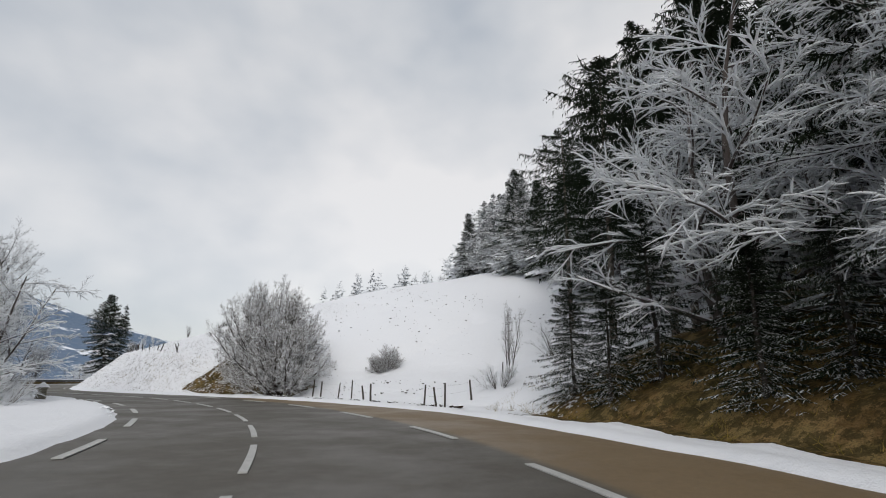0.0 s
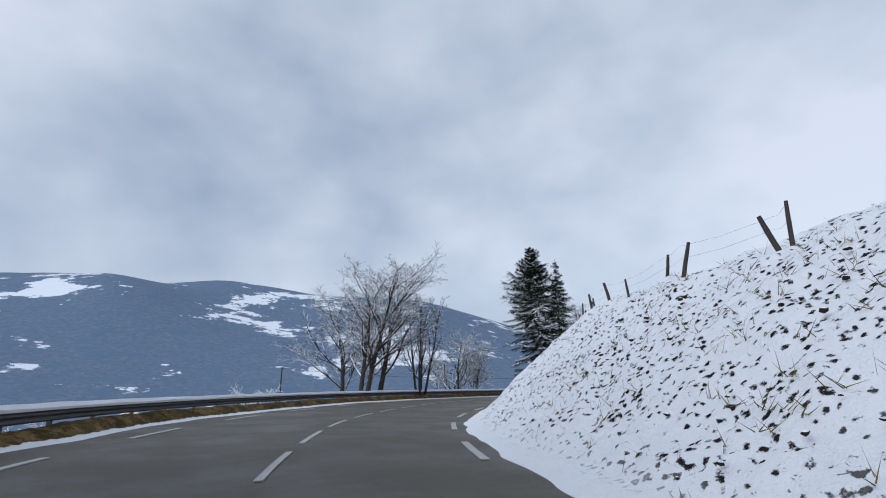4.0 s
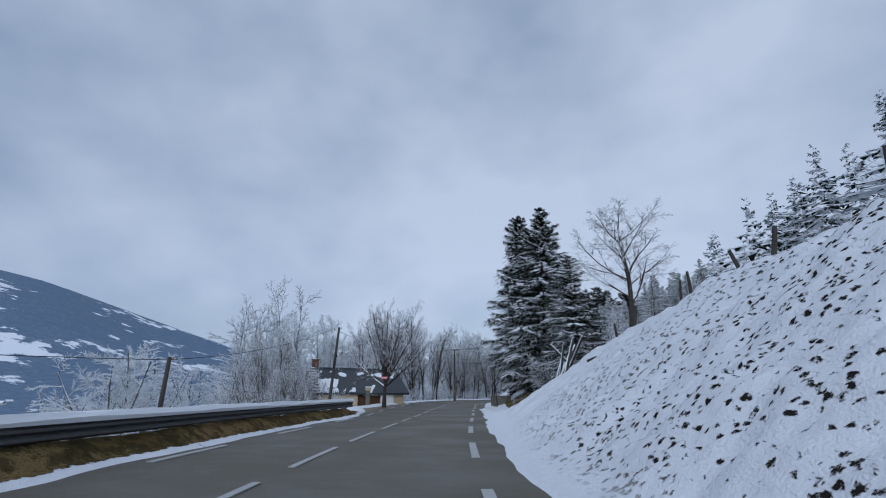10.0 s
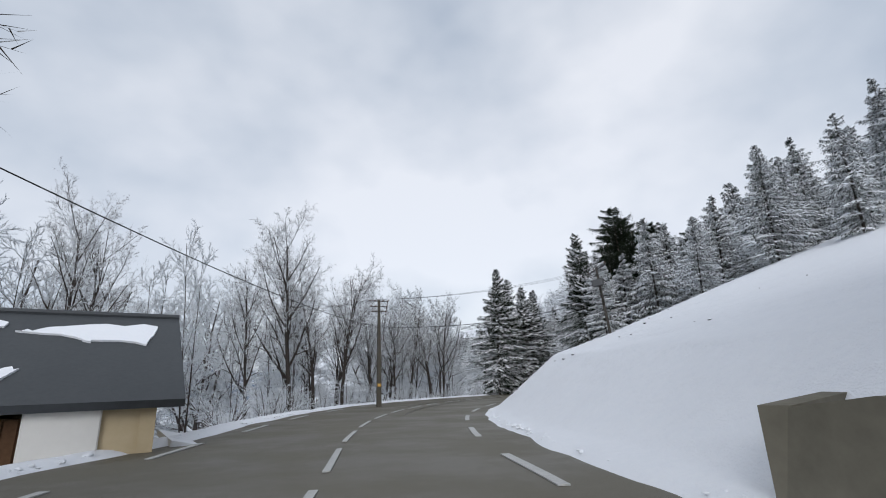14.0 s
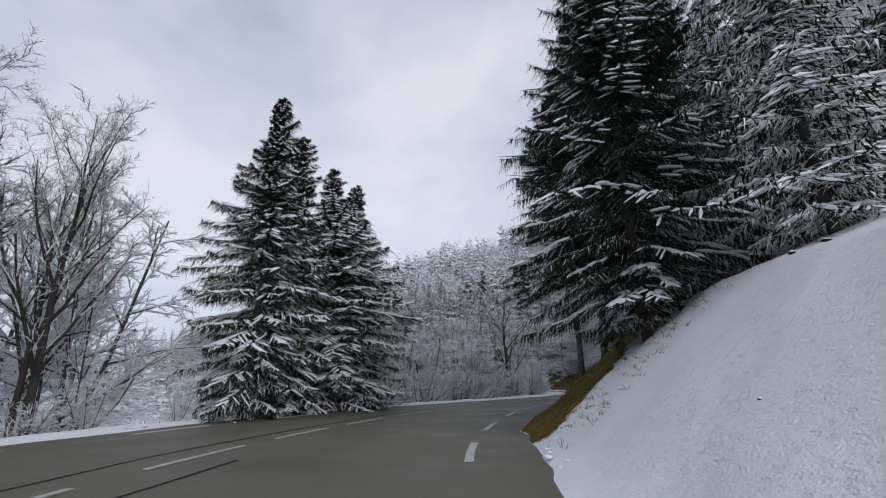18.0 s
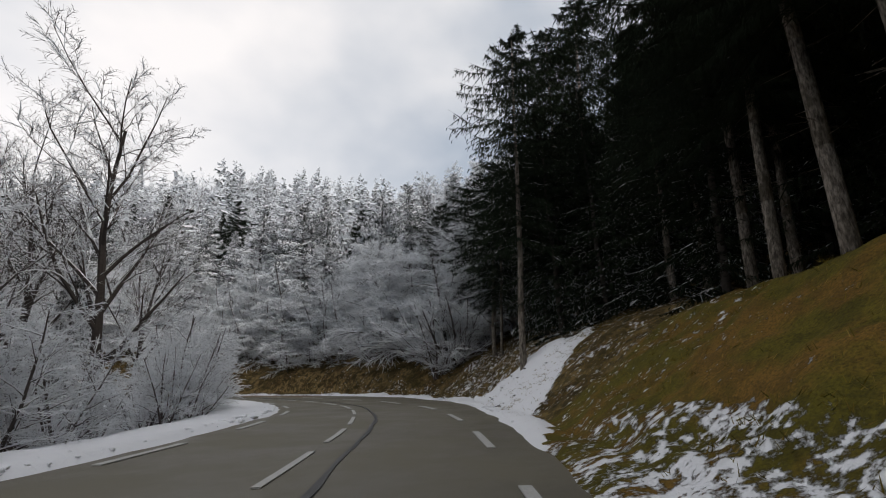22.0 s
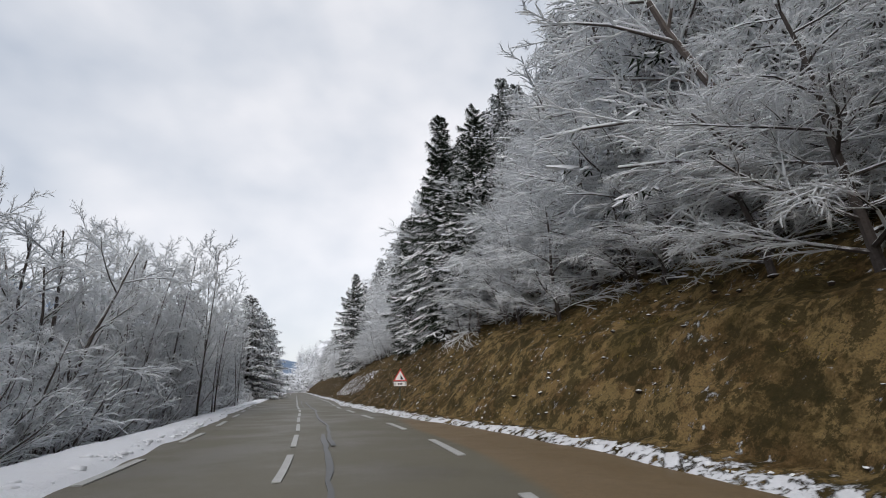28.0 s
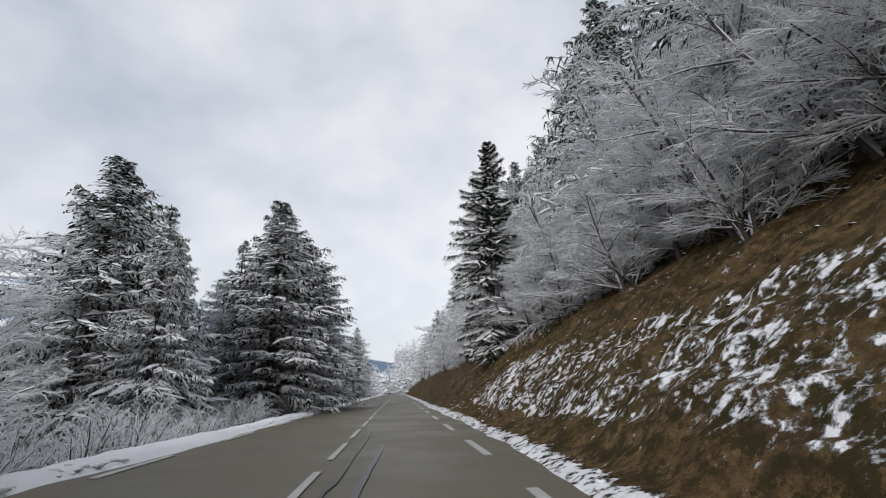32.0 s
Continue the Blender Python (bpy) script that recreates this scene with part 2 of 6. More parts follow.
M_LIMB = snowy_mat("snow_lined_limbs", (0.022, 0.018, 0.016), (0.085, 0.072, 0.064), 0.30, 12)
M_TWIG = frosted(twig_mat("snow_lined_twigs", (0.035, 0.029, 0.026), (0.12, 0.10, 0.09), 0.45), 0.2)
M_DUSTED = frosted(twig_mat("snow_dusted_twigs", (0.05, 0.042, 0.036), (0.17, 0.14, 0.12), 0.56), 0.2)
M_FROST = frosted(twig_mat("frosted_twigs", (0.05, 0.043, 0.04), (0.15, 0.13, 0.12), 0.97), 0.5)
M_WHITELIMB = snowy_mat("rimed_limbs", (0.045, 0.038, 0.035), (0.13, 0.11, 0.10), 0.05, 12)
M_FROSTLIMB = snowy_mat("frosted_limbs", (0.035, 0.03, 0.028), (0.11, 0.095, 0.088), 0.3, 12)
M_SNOWLIMB = snowy_mat("snow_laden_limbs", (0.025, 0.021, 0.019), (0.09, 0.076, 0.068), 0.0, 12)
M_WOODS = twig_mat("snowy_wood_needles", (0.010, 0.018, 0.011), (0.035, 0.048, 0.028), 0.64, 0.25)
M_CLOD = snowy_mat("snow_topped_earth", (0.012, 0.010, 0.009), (0.06, 0.045, 0.034), 0.35, 14, 0.15)
M_DRYGRASS = mat_grass()
M_POST = snowy_mat("weathered_wood", (0.028, 0.025, 0.022), (0.10, 0.09, 0.08), 0.8, 25)
M_STEEL = plain("galvanised_steel", (0.05, 0.05, 0.052), (0.15, 0.15, 0.15), 14, 0.55, 0.3)
M_CONCRETE = plain("stained_concrete", (0.09, 0.085, 0.065), (0.24, 0.22, 0.175), 4, 0.9)
M_TAR = plain("bitumen_seal", (0.012, 0.012, 0.012), (0.03, 0.03, 0.029), 30, 0.4)
M_RENDER = plain("yellowed_render", (0.42, 0.33, 0.20), (0.58, 0.48, 0.32), 3, 0.9)
M_WHITEWALL = plain("white_render", (0.6, 0.58, 0.54), (0.75, 0.73, 0.69), 3, 0.9)
M_SLATE = plain("dark_roof_slate", (0.022, 0.026, 0.030), (0.06, 0.065, 0.07), 8, 0.6)
M_BOARD = plain("brown_boards", (0.05, 0.028, 0.016), (0.14, 0.08, 0.045), 12, 0.8)
M_BRICK = plain("chimney_brick", (0.10, 0.05, 0.035), (0.22, 0.12, 0.09), 14, 0.9)
M_GLASSDARK = plain("dark_window_glass", (0.012, 0.013, 0.015), (0.03, 0.03, 0.035), 5, 0.1)
M_CABLE = plain("black_cable", (0.012, 0.012, 0.013), (0.03, 0.03, 0.03), 40, 0.6)
M_RED = plain("red_sign_film", (0.45, 0.03, 0.03), (0.58, 0.05, 0.04), 20, 0.5)
M_WHITE = plain("white_sign_film", (0.7, 0.7, 0.68), (0.8, 0.8, 0.79), 20, 0.5)
M_BLACK = plain("black_sign_film", (0.01, 0.01, 0.01), (0.02, 0.02, 0.02), 20, 0.5)
M_CERAMIC = plain("insulator_ceramic", (0.10, 0.06, 0.04), (0.16, 0.10, 0.07), 20, 0.25)


# ---- plan of the road: points on its centre line, one every 9 m ----
AXIS = [(5.1, -39.7), (3.6, -30.8), (2.2, -21.9), (0.7, -13.0), (-0.7, -4.2), (-2.1, 4.6), (-4.8, 12.9), (-8.9, 20.8), (-14.1, 27.8), (-20.4, 34.0), (-27.8, 39.1), (-35.6, 43.9), (-43.0, 49.6), (-49.3, 56.5), (-54.8, 64.1), (-59.2, 72.5), (-62.2, 81.3), (-64.4, 90.2), (-66.2, 99.2), (-67.4, 108.2), (-68.3, 117.3), (-69.1, 126.2), (-70.0, 135.2), (-70.7, 144.3), (-71.8, 153.4), (-72.1, 162.7), (-71.1, 172.2), (-68.7, 181.5), (-64.4, 190.3), (-58.8, 198.0), (-52.0, 204.7), (-44.4, 210.4), (-36.5, 215.2), (-28.8, 219.9), (-21.6, 224.9), (-15.2, 230.7), (-10.4, 237.8), (-7.2, 245.8), (-5.9, 254.2), (-6.9, 262.8), (-9.7, 271.2), (-13.5, 279.3), (-17.6, 287.3), (-21.7, 295.3), (-26.0, 303.2)]
S0, DS = -40.0, 9.0
_A = np.array(AXIS)
_e0, _e1 = _A[0] - _A[1], _A[-1] - _A[-3]
_e1 = _e1 / np.hypot(*_e1)
_e0 = _e0 / np.hypot(*_e0)
_A = np.vstack([[_A[0] + _e0 * DS * k for k in range(14, 0, -1)], _A, [_A[-1] + _e1 * DS * k for k in range(1, 36)]])
S_FIRST = S0 - 14 * DS


def axis(s):
    """Points of the centre line and its unit directions at stations s."""
    s = np.atleast_1d(np.asarray(s, float))
    u = np.clip((s - S_FIRST) / DS, 1, len(_A) - 2.001)
    i = u.astype(int)
    f = (u - i)[:, None]
    a, b, c, d = _A[i - 1], _A[i], _A[i + 1], _A[np.minimum(i + 2, len(_A) - 1)]
    p = 0.5 * (2 * b + (c - a) * f + (2 * a - 5 * b + 4 * c - d) * f ** 2 + (3 * b - a - 3 * c + d) * f ** 3)
    t = 0.5 * ((c - a) + 2 * (2 * a - 5 * b + 4 * c - d) * f + 3 * (3 * b - a - 3 * c + d) * f ** 2)
    return p, t / np.linalg.norm(t, axis=1)[:, None]


def place(s, o):
    """World x, y at station s and o metres left of the centre line."""
    p, t = axis(s)
    o = np.atleast_1d(np.asarray(o, float))[:, None]
    return p + o * np.stack([-t[:, 1], t[:, 0]], 1)


def table(*rows):
    a = np.array(rows, float)
    return lambda s, k=1: np.interp(s, a[:, 0], a[:, k])


EDGE_R = table((-60, 8.3), (20, 8.0), (28, 7), (35, 5.8), (41, 4.7), (51, 4.0), (66, 4.8), (79, 5.7), (94, 5.4), (114, 4.5), (128, 4.1), (138, 4.0), (158, 4.0),
               (184, 5.0), (197, 6.8), (208, 7.0), (222, 6.7), (231, 6.1), (245, 4.4), (254, 4.2), (268, 5.2), (275, 6.4), (287, 8.2), (297, 7.6), (306, 6.3),
               (323, 6.0), (334, 5.0), (343, 4.1), (358, 3.5), (367, 4.0), (400, 4.0))
EDGE_L = table((-60, 3.8), (20, 3.8), (34, 4.3), (42, 4.2), (51, 5.1), (58, 6.0), (70, 6.8), (86, 7.0), (100, 5.5), (114, 3.4), (146, 3.4), (153, 4.4), (160, 6.3),
               (167, 6.0), (178, 5.0), (199, 7.0), (210, 7.3), (228, 7.0), (240, 5.4), (251, 4.1), (268, 3.5), (290, 3.3), (309, 3.7), (317, 3.0), (329, 3.3),
               (345, 4.0), (368, 4.1), (400, 4.2))
LINE_R = table((-60, 4.4), (13, 4.4), (25, 4.0), (36, 3.55), (52, 3.5), (60, 3.9), (80, 5.2), (90, 5.2), (105, 4.2), (120, 3.45), (140, 3.25), (171, 3.3), (184, 4.3),
               (197, 5.5), (206, 5.7), (223, 5.5), (232, 4.8), (245, 3.6), (254, 3.4), (270, 3.7), (305, 3.1), (312, 2.9), (326, 3.4), (334, 3.3), (350, 2.75),
               (367, 3.2), (400, 3.2))
LINE_L = table((-60, 3.0), (10, 3.0), (33, 3.4), (41, 3.7), (53, 4.2), (61, 4.8), (75, 5.5), (90, 5.6), (105, 4.2), (116, 2.9), (146, 2.9), (160, 4.0), (180, 4.2), (199, 5.8),
               (212, 5.8), (230, 5.4), (250, 3.6), (268, 3.0), (306, 2.5), (324, 2.9), (334, 3.0), (350, 3.6), (372, 3.8), (400, 3.8))
# right-hand slope: flat width, first gradient, height of the first slope, second gradient
RIGHT = table((-60, 2.2, 0.75, 2.5, 0.5), (12, 2.2, 0.7, 2.2, 0.45), (20, 3, 0.5, 1.2, 0.42), (27, 4, 0.22, 2.0, 0.44), (36, 3.5, 0.25, 2.0, 0.44), (42, 2.0, 0.5, 2.6, 0.40),
              (52, 0.6, 0.85, 3.6, 0.36), (66, 0.5, 0.95, 4.2, 0.30), (88, 0.5, 0.95, 4.5, 0.33), (114, 0.5, 0.95, 4.2, 0.35), (132, 0.5, 0.8, 3.8, 0.38), (142, 0.7, 0.7, 2.9, 0.4),
              (150, 1.2, 0.42, 1.6, 0.38), (158, 1.2, 0.45, 1.4, 0.4), (166, 0.8, 0.7, 2.0, 0.36), (176, 0.5, 0.8, 2.2, 0.33), (198, 0.4, 0.85, 3.0, 0.36), (216, 0.4, 0.85, 3.4, 0.36),
              (224, 0.5, 0.9, 3.4, 0.35), (231, 0.5, 0.85, 2.5, 0.3), (239, 0.5, 0.85, 2.7, 0.25), (246, 0.5, 0.85, 4.2, 0.22), (252, 0.6, 0.8, 3.5, 0.22), (258, 0.8, 0.8, 2.8, 0.25), (264, 1.0, 0.8, 2.8, 0.35), (274, 1.1, 0.95, 3.0, 0.5), (284, 1.6, 0.8, 2.4, 0.58), (292, 1.0, 1.2, 2.0, 0.64),
              (300, 0.7, 1.8, 1.8, 0.58), (312, 0.7, 1.7, 1.9, 0.58), (322, 0.8, 1.5, 2.4, 0.66), (338, 1.0, 1.1, 3.0, 0.75), (352, 0.7, 1.0, 3.6, 0.75), (385, 0.7, 0.95, 3.6, 0.7), (600, 0.7, 0.95, 3.6, 0.6))
# left-hand slope: flat width, gradient down, depth where it eases, later gradient
LEFT = table((-60, 4, 0.25, 6, 0.2), (30, 4.0, 0.25, 6, 0.22), (44, 3.0, 0.35, 9, 0.25), (54, 1.2, 0.45, 12, 0.25), (140, 1.2, 0.45, 12, 0.22), (156, 1.5, 0.30, 8, 0.2),
             (176, 1.2, 0.30, 6, 0.2), (200, 0.9, 0.25, 4, 0.1), (235, 0.9, 0.22, 3, 0.05), (290, 3.0, 0.15, 2.5, 0.05), (312, 2.0, 0.2, 4, 0.1), (340, 1.2, 0.3, 6, 0.2), (600, 1.2, 0.3, 6, 0.2))
TOP_R = table((-60, 45), (52, 60), (64, 30), (140, 40), (200, 40), (270, 74), (330, 92), (600, 70))


def profile(s, o):
    r = -o - EDGE_R(s)
    l = o - EDGE_L(s)
    e = np.maximum(r - RIGHT(s, 1), 0)
    m1, h1, m2 = RIGHT(s, 2), RIGHT(s, 3), RIGHT(s, 4)
    e1 = h1 / m1
    zr = m1 * np.minimum(e, e1) + m2 * np.maximum(e - e1, 0)
    top = TOP_R(s)
    zr = top * (1 - np.exp(-zr / top * (1 + 0.25 * zr / top))) + np.clip(r / 0.5, 0, 1) * 0.05
    e = np.maximum(l - LEFT(s, 1), 0)
    g1, d1, g2 = LEFT(s, 2), LEFT(s, 3), LEFT(s, 4)
    f1 = d1 / g1
    zl = -(g1 * np.minimum(e, f1) + g2 * np.maximum(e - f1, 0))
    zl = -95 * (1 - np.exp(zl / 95)) + np.clip(l / 0.5, 0, 1) * 0.05
    return np.where(r > 0, zr, np.where(l > 0, zl, 0.0))


_ss = np.arange(-150, 640, 1.0)
_sp, _st = axis(_ss)


def station(x, y):
    """Nearest station and offset to the left, for arrays of places."""
    x, y = np.ravel(x), np.ravel(y)
    S, O = np.empty(len(x)), np.empty(len(x))
    for k in range(0, len(x), 4000):
        dx, dy = x[k:k + 4000, None] - _sp[None, :, 0], y[k:k + 4000, None] - _sp[None, :, 1]
        i = np.argmin(dx * dx + dy * dy, 1)
        r = np.arange(len(i))
        along = dx[r, i] * _st[i, 0] + dy[r, i] * _st[i, 1]
        S[k:k + 4000] = _ss[i] + along
        O[k:k + 4000] = np.sign(_st[i, 0] * dy[r, i] - _st[i, 1] * dx[r, i]) * np.sqrt(dx[r, i] ** 2 + dy[r, i] ** 2)
    return S, O


def wave(x, y, size, seed=0.0):
    """Smooth undulation, about -1 to 1."""
    a, b = x / size, y / size
    return (np.sin(a * 1.7 + b * 0.6 + seed) + np.sin(b * 2.1 - a * 0.8 + seed * 1.7) + np.sin(a * 0.9 + b * 1.3 + seed * 2.3 + np.sin(a * 2.2 + seed))) / 3


def height(x, y):
    x, y = np.ravel(np.asarray(x, float)), np.ravel(np.asarray(y, float))
    s, o = station(x, y)
    z = profile(s, o)
    far = np.clip((np.abs(o) - 12) / 20, 0, 1)
    return z + far * (wave(x, y, 14, 1.0) * 0.7 + wave(x, y, 45, 2.0) * 2.0)


def mesh(name, verts, faces, mat=None, smooth=False):
    me = bpy.data.meshes.new(name)
    v = np.asarray(verts, np.float32)
    if isinstance(faces, np.ndarray):
        n, k = faces.shape
        me.vertices.add(len(v))
        me.vertices.foreach_set("co", v.ravel())
        me.loops.add(n * k)
        me.loops.foreach_set("vertex_index", faces.astype(np.int32).ravel())
        me.polygons.add(n)
        me.polygons.foreach_set("loop_start", np.arange(0, n * k, k, dtype=np.int32))
        me.update(calc_edges=True)
    else:
        me.from_pydata(v.tolist(), [], faces)
    if smooth:
        me.polygons.foreach_set("use_smooth", np.ones(len(me.polygons), bool))
    if mat:
        me.materials.append(mat)
    me.validate()
    return me


def part(name, me, parent, label=""):
    ob = new(name, me)
    ob.parent = parent
    return tagged(ob, label)


def set_attr(me, name, values):
    a = me.attributes.new(name, 'FLOAT', 'POINT')
    a.data.foreach_set("value", np.asarray(values, np.float32))


def grid_faces(rows, cols):
    i = np.arange(rows - 1)[:, None] * cols + np.arange(cols - 1)[None, :]
    i = i.ravel()
    return np.stack([i, i + 1, i + cols + 1, i + cols], 1)


class Geo:
    """Collects simple solids into one mesh."""

    def __init__(self):
        self.v, self.f = [], []

    def add(self, v, f):
        b = len(self.v)
        self.v += [tuple(p) for p in v]
        self.f += [tuple(i + b for i in q) for q in f]
        return self

    def box(self, c, size, m=None, cut=0.0):
        x, y, z = (k / 2 for k in size)
        b = min(cut, x * 0.9, y * 0.9, z * 0.9)
        if b > 0:
            bm = bmesh.new()
            bmesh.ops.create_cube(bm, size=1, matrix=Matrix.Diagonal((*size, 1)))
            bmesh.ops.bevel(bm, geom=bm.edges[:], offset=b, segments=1, affect='EDGES')
            v = [p.co.copy() for p in bm.verts]
            f = [[p.index for p in q.verts] for q in bm.faces]
            bm.free()
        else:
            v = [Vector((i * x, j * y, k * z)) for i in (-1, 1) for j in (-1, 1) for k in (-1, 1)]
            f = [(0, 1, 3, 2), (4, 6, 7, 5), (0, 4, 5, 1), (2, 3, 7, 6), (0, 2, 6, 4), (1, 5, 7, 3)]
        v = [(m @ p if m else p) + Vector(c) for p in v]
        return self.add(v, f)

    def rod(self, a, b, ra, rb=None, sides=8):
        a, b = Vector(a), Vector(b)
        rb = ra if rb is None else rb
        q = (b - a).to_track_quat("Z", "Y").to_matrix()
        v = []
        for c, r in ((a, ra), (b, rb)):
            for k in range(sides):
                t = 2 * math.pi * k / sides
                v.append(c + q @ Vector((r * math.cos(t), r * math.sin(t), 0)))
        f = [(k, (k + 1) % sides, sides + (k + 1) % sides, sides + k) for k in range(sides)]
        f += [tuple(range(sides))[::-1], tuple(range(sides, 2 * sides))]
        return self.add(v, f)

    def tri(self, pts, thick):
        n = (Vector(pts[1]) - Vector(pts[0])).cross(Vector(pts[2]) - Vector(pts[0])).normalized() * thick
        k = len(pts)
        v = [Vector(p) for p in pts] + [Vector(p) - n for p in pts]
        f = [tuple(range(k)), tuple(range(2 * k - 1, k - 1, -1))] + [(i, i + k, (i + 1) % k + k, (i + 1) % k) for i in range(k)]
        return self.add(v, f)

    def mesh(self, name, mat, smooth=False):
        return mesh(name, self.v, self.f, mat, smooth)


# ---- ground sheet, to the horizon ----
def far_height(x, y):
    """Valley floor and the mountains beyond it, by bearing west of north."""
    r = np.hypot(x + 60, y - 80)
    az = np.degrees(np.arctan2(-(x + 60), y - 80))
    crest = np.interp(az, [-180, -60, -20, 0, 12, 22, 32, 39, 45, 50, 58, 70, 85, 110, 180], [60, 120, 160, 170, 150, 140, 260, 385, 430, 560, 590, 610, 620, 400, 60])
    ridge = np.clip((r - 900) / 1700, 0, 1.0)
    rise = crest * (ridge ** 1.25) * (1 + 0.16 * wave(x, y, 260, 3.0) + 0.07 * wave(x, y, 90, 5.0))
    floor = np.interp(az, [-180, -30, 0, 20, 60, 120, 180], [20, 45, 10, -45, -60, -40, 20])
    return floor + rise + wave(x, y, 120, 7.0) * 5


def ground_sheet():
    def axis_values(lo, hi, step, far):
        mid = np.arange(lo, hi + 0.1, step)
        out, d, p = [], step, 0.0
        while p < far:
            d *= 1.10
            p += d
            out.append(p)
        out = np.array(out)
        return np.concatenate([lo - out[::-1], mid, hi + out])
    xs, ys = axis_values(-150, 130, 2.6, 3600), axis_values(-90, 480, 2.6, 3600)
    X, Y = np.meshgrid(xs, ys)
    x, y = X.ravel(), Y.ravel()
    s, o = station(x, y)
    d = np.abs(o)
    near = height(x, y)
    t = np.clip((d - 110) / 260, 0, 1)
    t = t * t * (3 - 2 * t)
    z = near * (1 - t) + far_height(x, y) * t
    Z = z.reshape(X.shape)
    keep = (d < 26).reshape(X.shape)
    for _ in range(6):
        P = np.pad(Z, 1, mode='edge')
        B = (P[:-2, 1:-1] + P[2:, 1:-1] + P[1:-1, :-2] + P[1:-1, 2:] + 2 * Z) / 6
        Z = np.where(keep, Z, B)
    drop = np.where(o < 0, np.clip((28 - d) / 3, 0, 1) * 3.0, np.clip((20 - d) / 3, 0, 1) * 1.5)
    z = Z.ravel() - drop
    me = mesh("ground", np.stack([x, y, z], 1), grid_faces(len(ys), len(xs)), GROUND, True)
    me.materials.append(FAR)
    snow = np.where(o > 0, 0.93, np.interp(s, [-60, 22, 30, 150, 215, 222, 260, 600], [0.3, 0.3, 1.1, 1.1, 1.1, 0.4, 0.4, 0.45]))
    set_attr(me, "snow", np.where((d > 130) | (o < -48), 0.9, snow))
    set_attr(me, "grass", np.full(len(x), 0.4))
    set_attr(me, "dent", np.zeros(len(x)))
    cx = x[np.array([p.vertices[0] for p in me.polygons])]
    cd = d[np.array([p.vertices[0] for p in me.polygons])]
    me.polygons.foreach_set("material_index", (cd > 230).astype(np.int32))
    return tagged(new("ground", me), "snow covered mountain ground with woods and far fields", "ground", kind="structure")


ground_sheet()


def stations(lo, hi):
    out, s = [], lo
    while s < hi:
        out.append(s)
        s += 0.13 if 46 < s < 152 else 0.2 if 286 < s < 392 else 0.3 if 200 < s < 286 else 0.4 if 30 < s < 200 else 0.8 if -5 < s < 400 else 2.5
    return np.array(out)


JITTER = np.random.RandomState(77).rand(4, 256, 256)


def pits(s, d, cell, density, seed):
    """Round hollows scattered over a slope: depth 0 to 1 at station s and d metres up the bank."""
    a, b = s / cell, d * 1.15 / cell
    i0, j0 = np.floor(a).astype(int), np.floor(b).astype(int)
    out = np.zeros(len(s))
    for di in (-1, 0, 1):
        for dj in (-1, 0, 1):
            i, j = (i0 + di + 37 * seed) % 256, (j0 + dj + 91 * seed) % 256
            h0, h1, h2, h3 = (JITTER[k, i, j] for k in range(4))
            r = 0.36 + 0.22 * h2 * h2
            q = np.hypot((a - i0 - di - h0) / 1.1, b - j0 - dj - h1) / r
            out = np.maximum(out, np.where(h3 < density, np.clip(1 - q * q, 0, 1), 0))
    return out


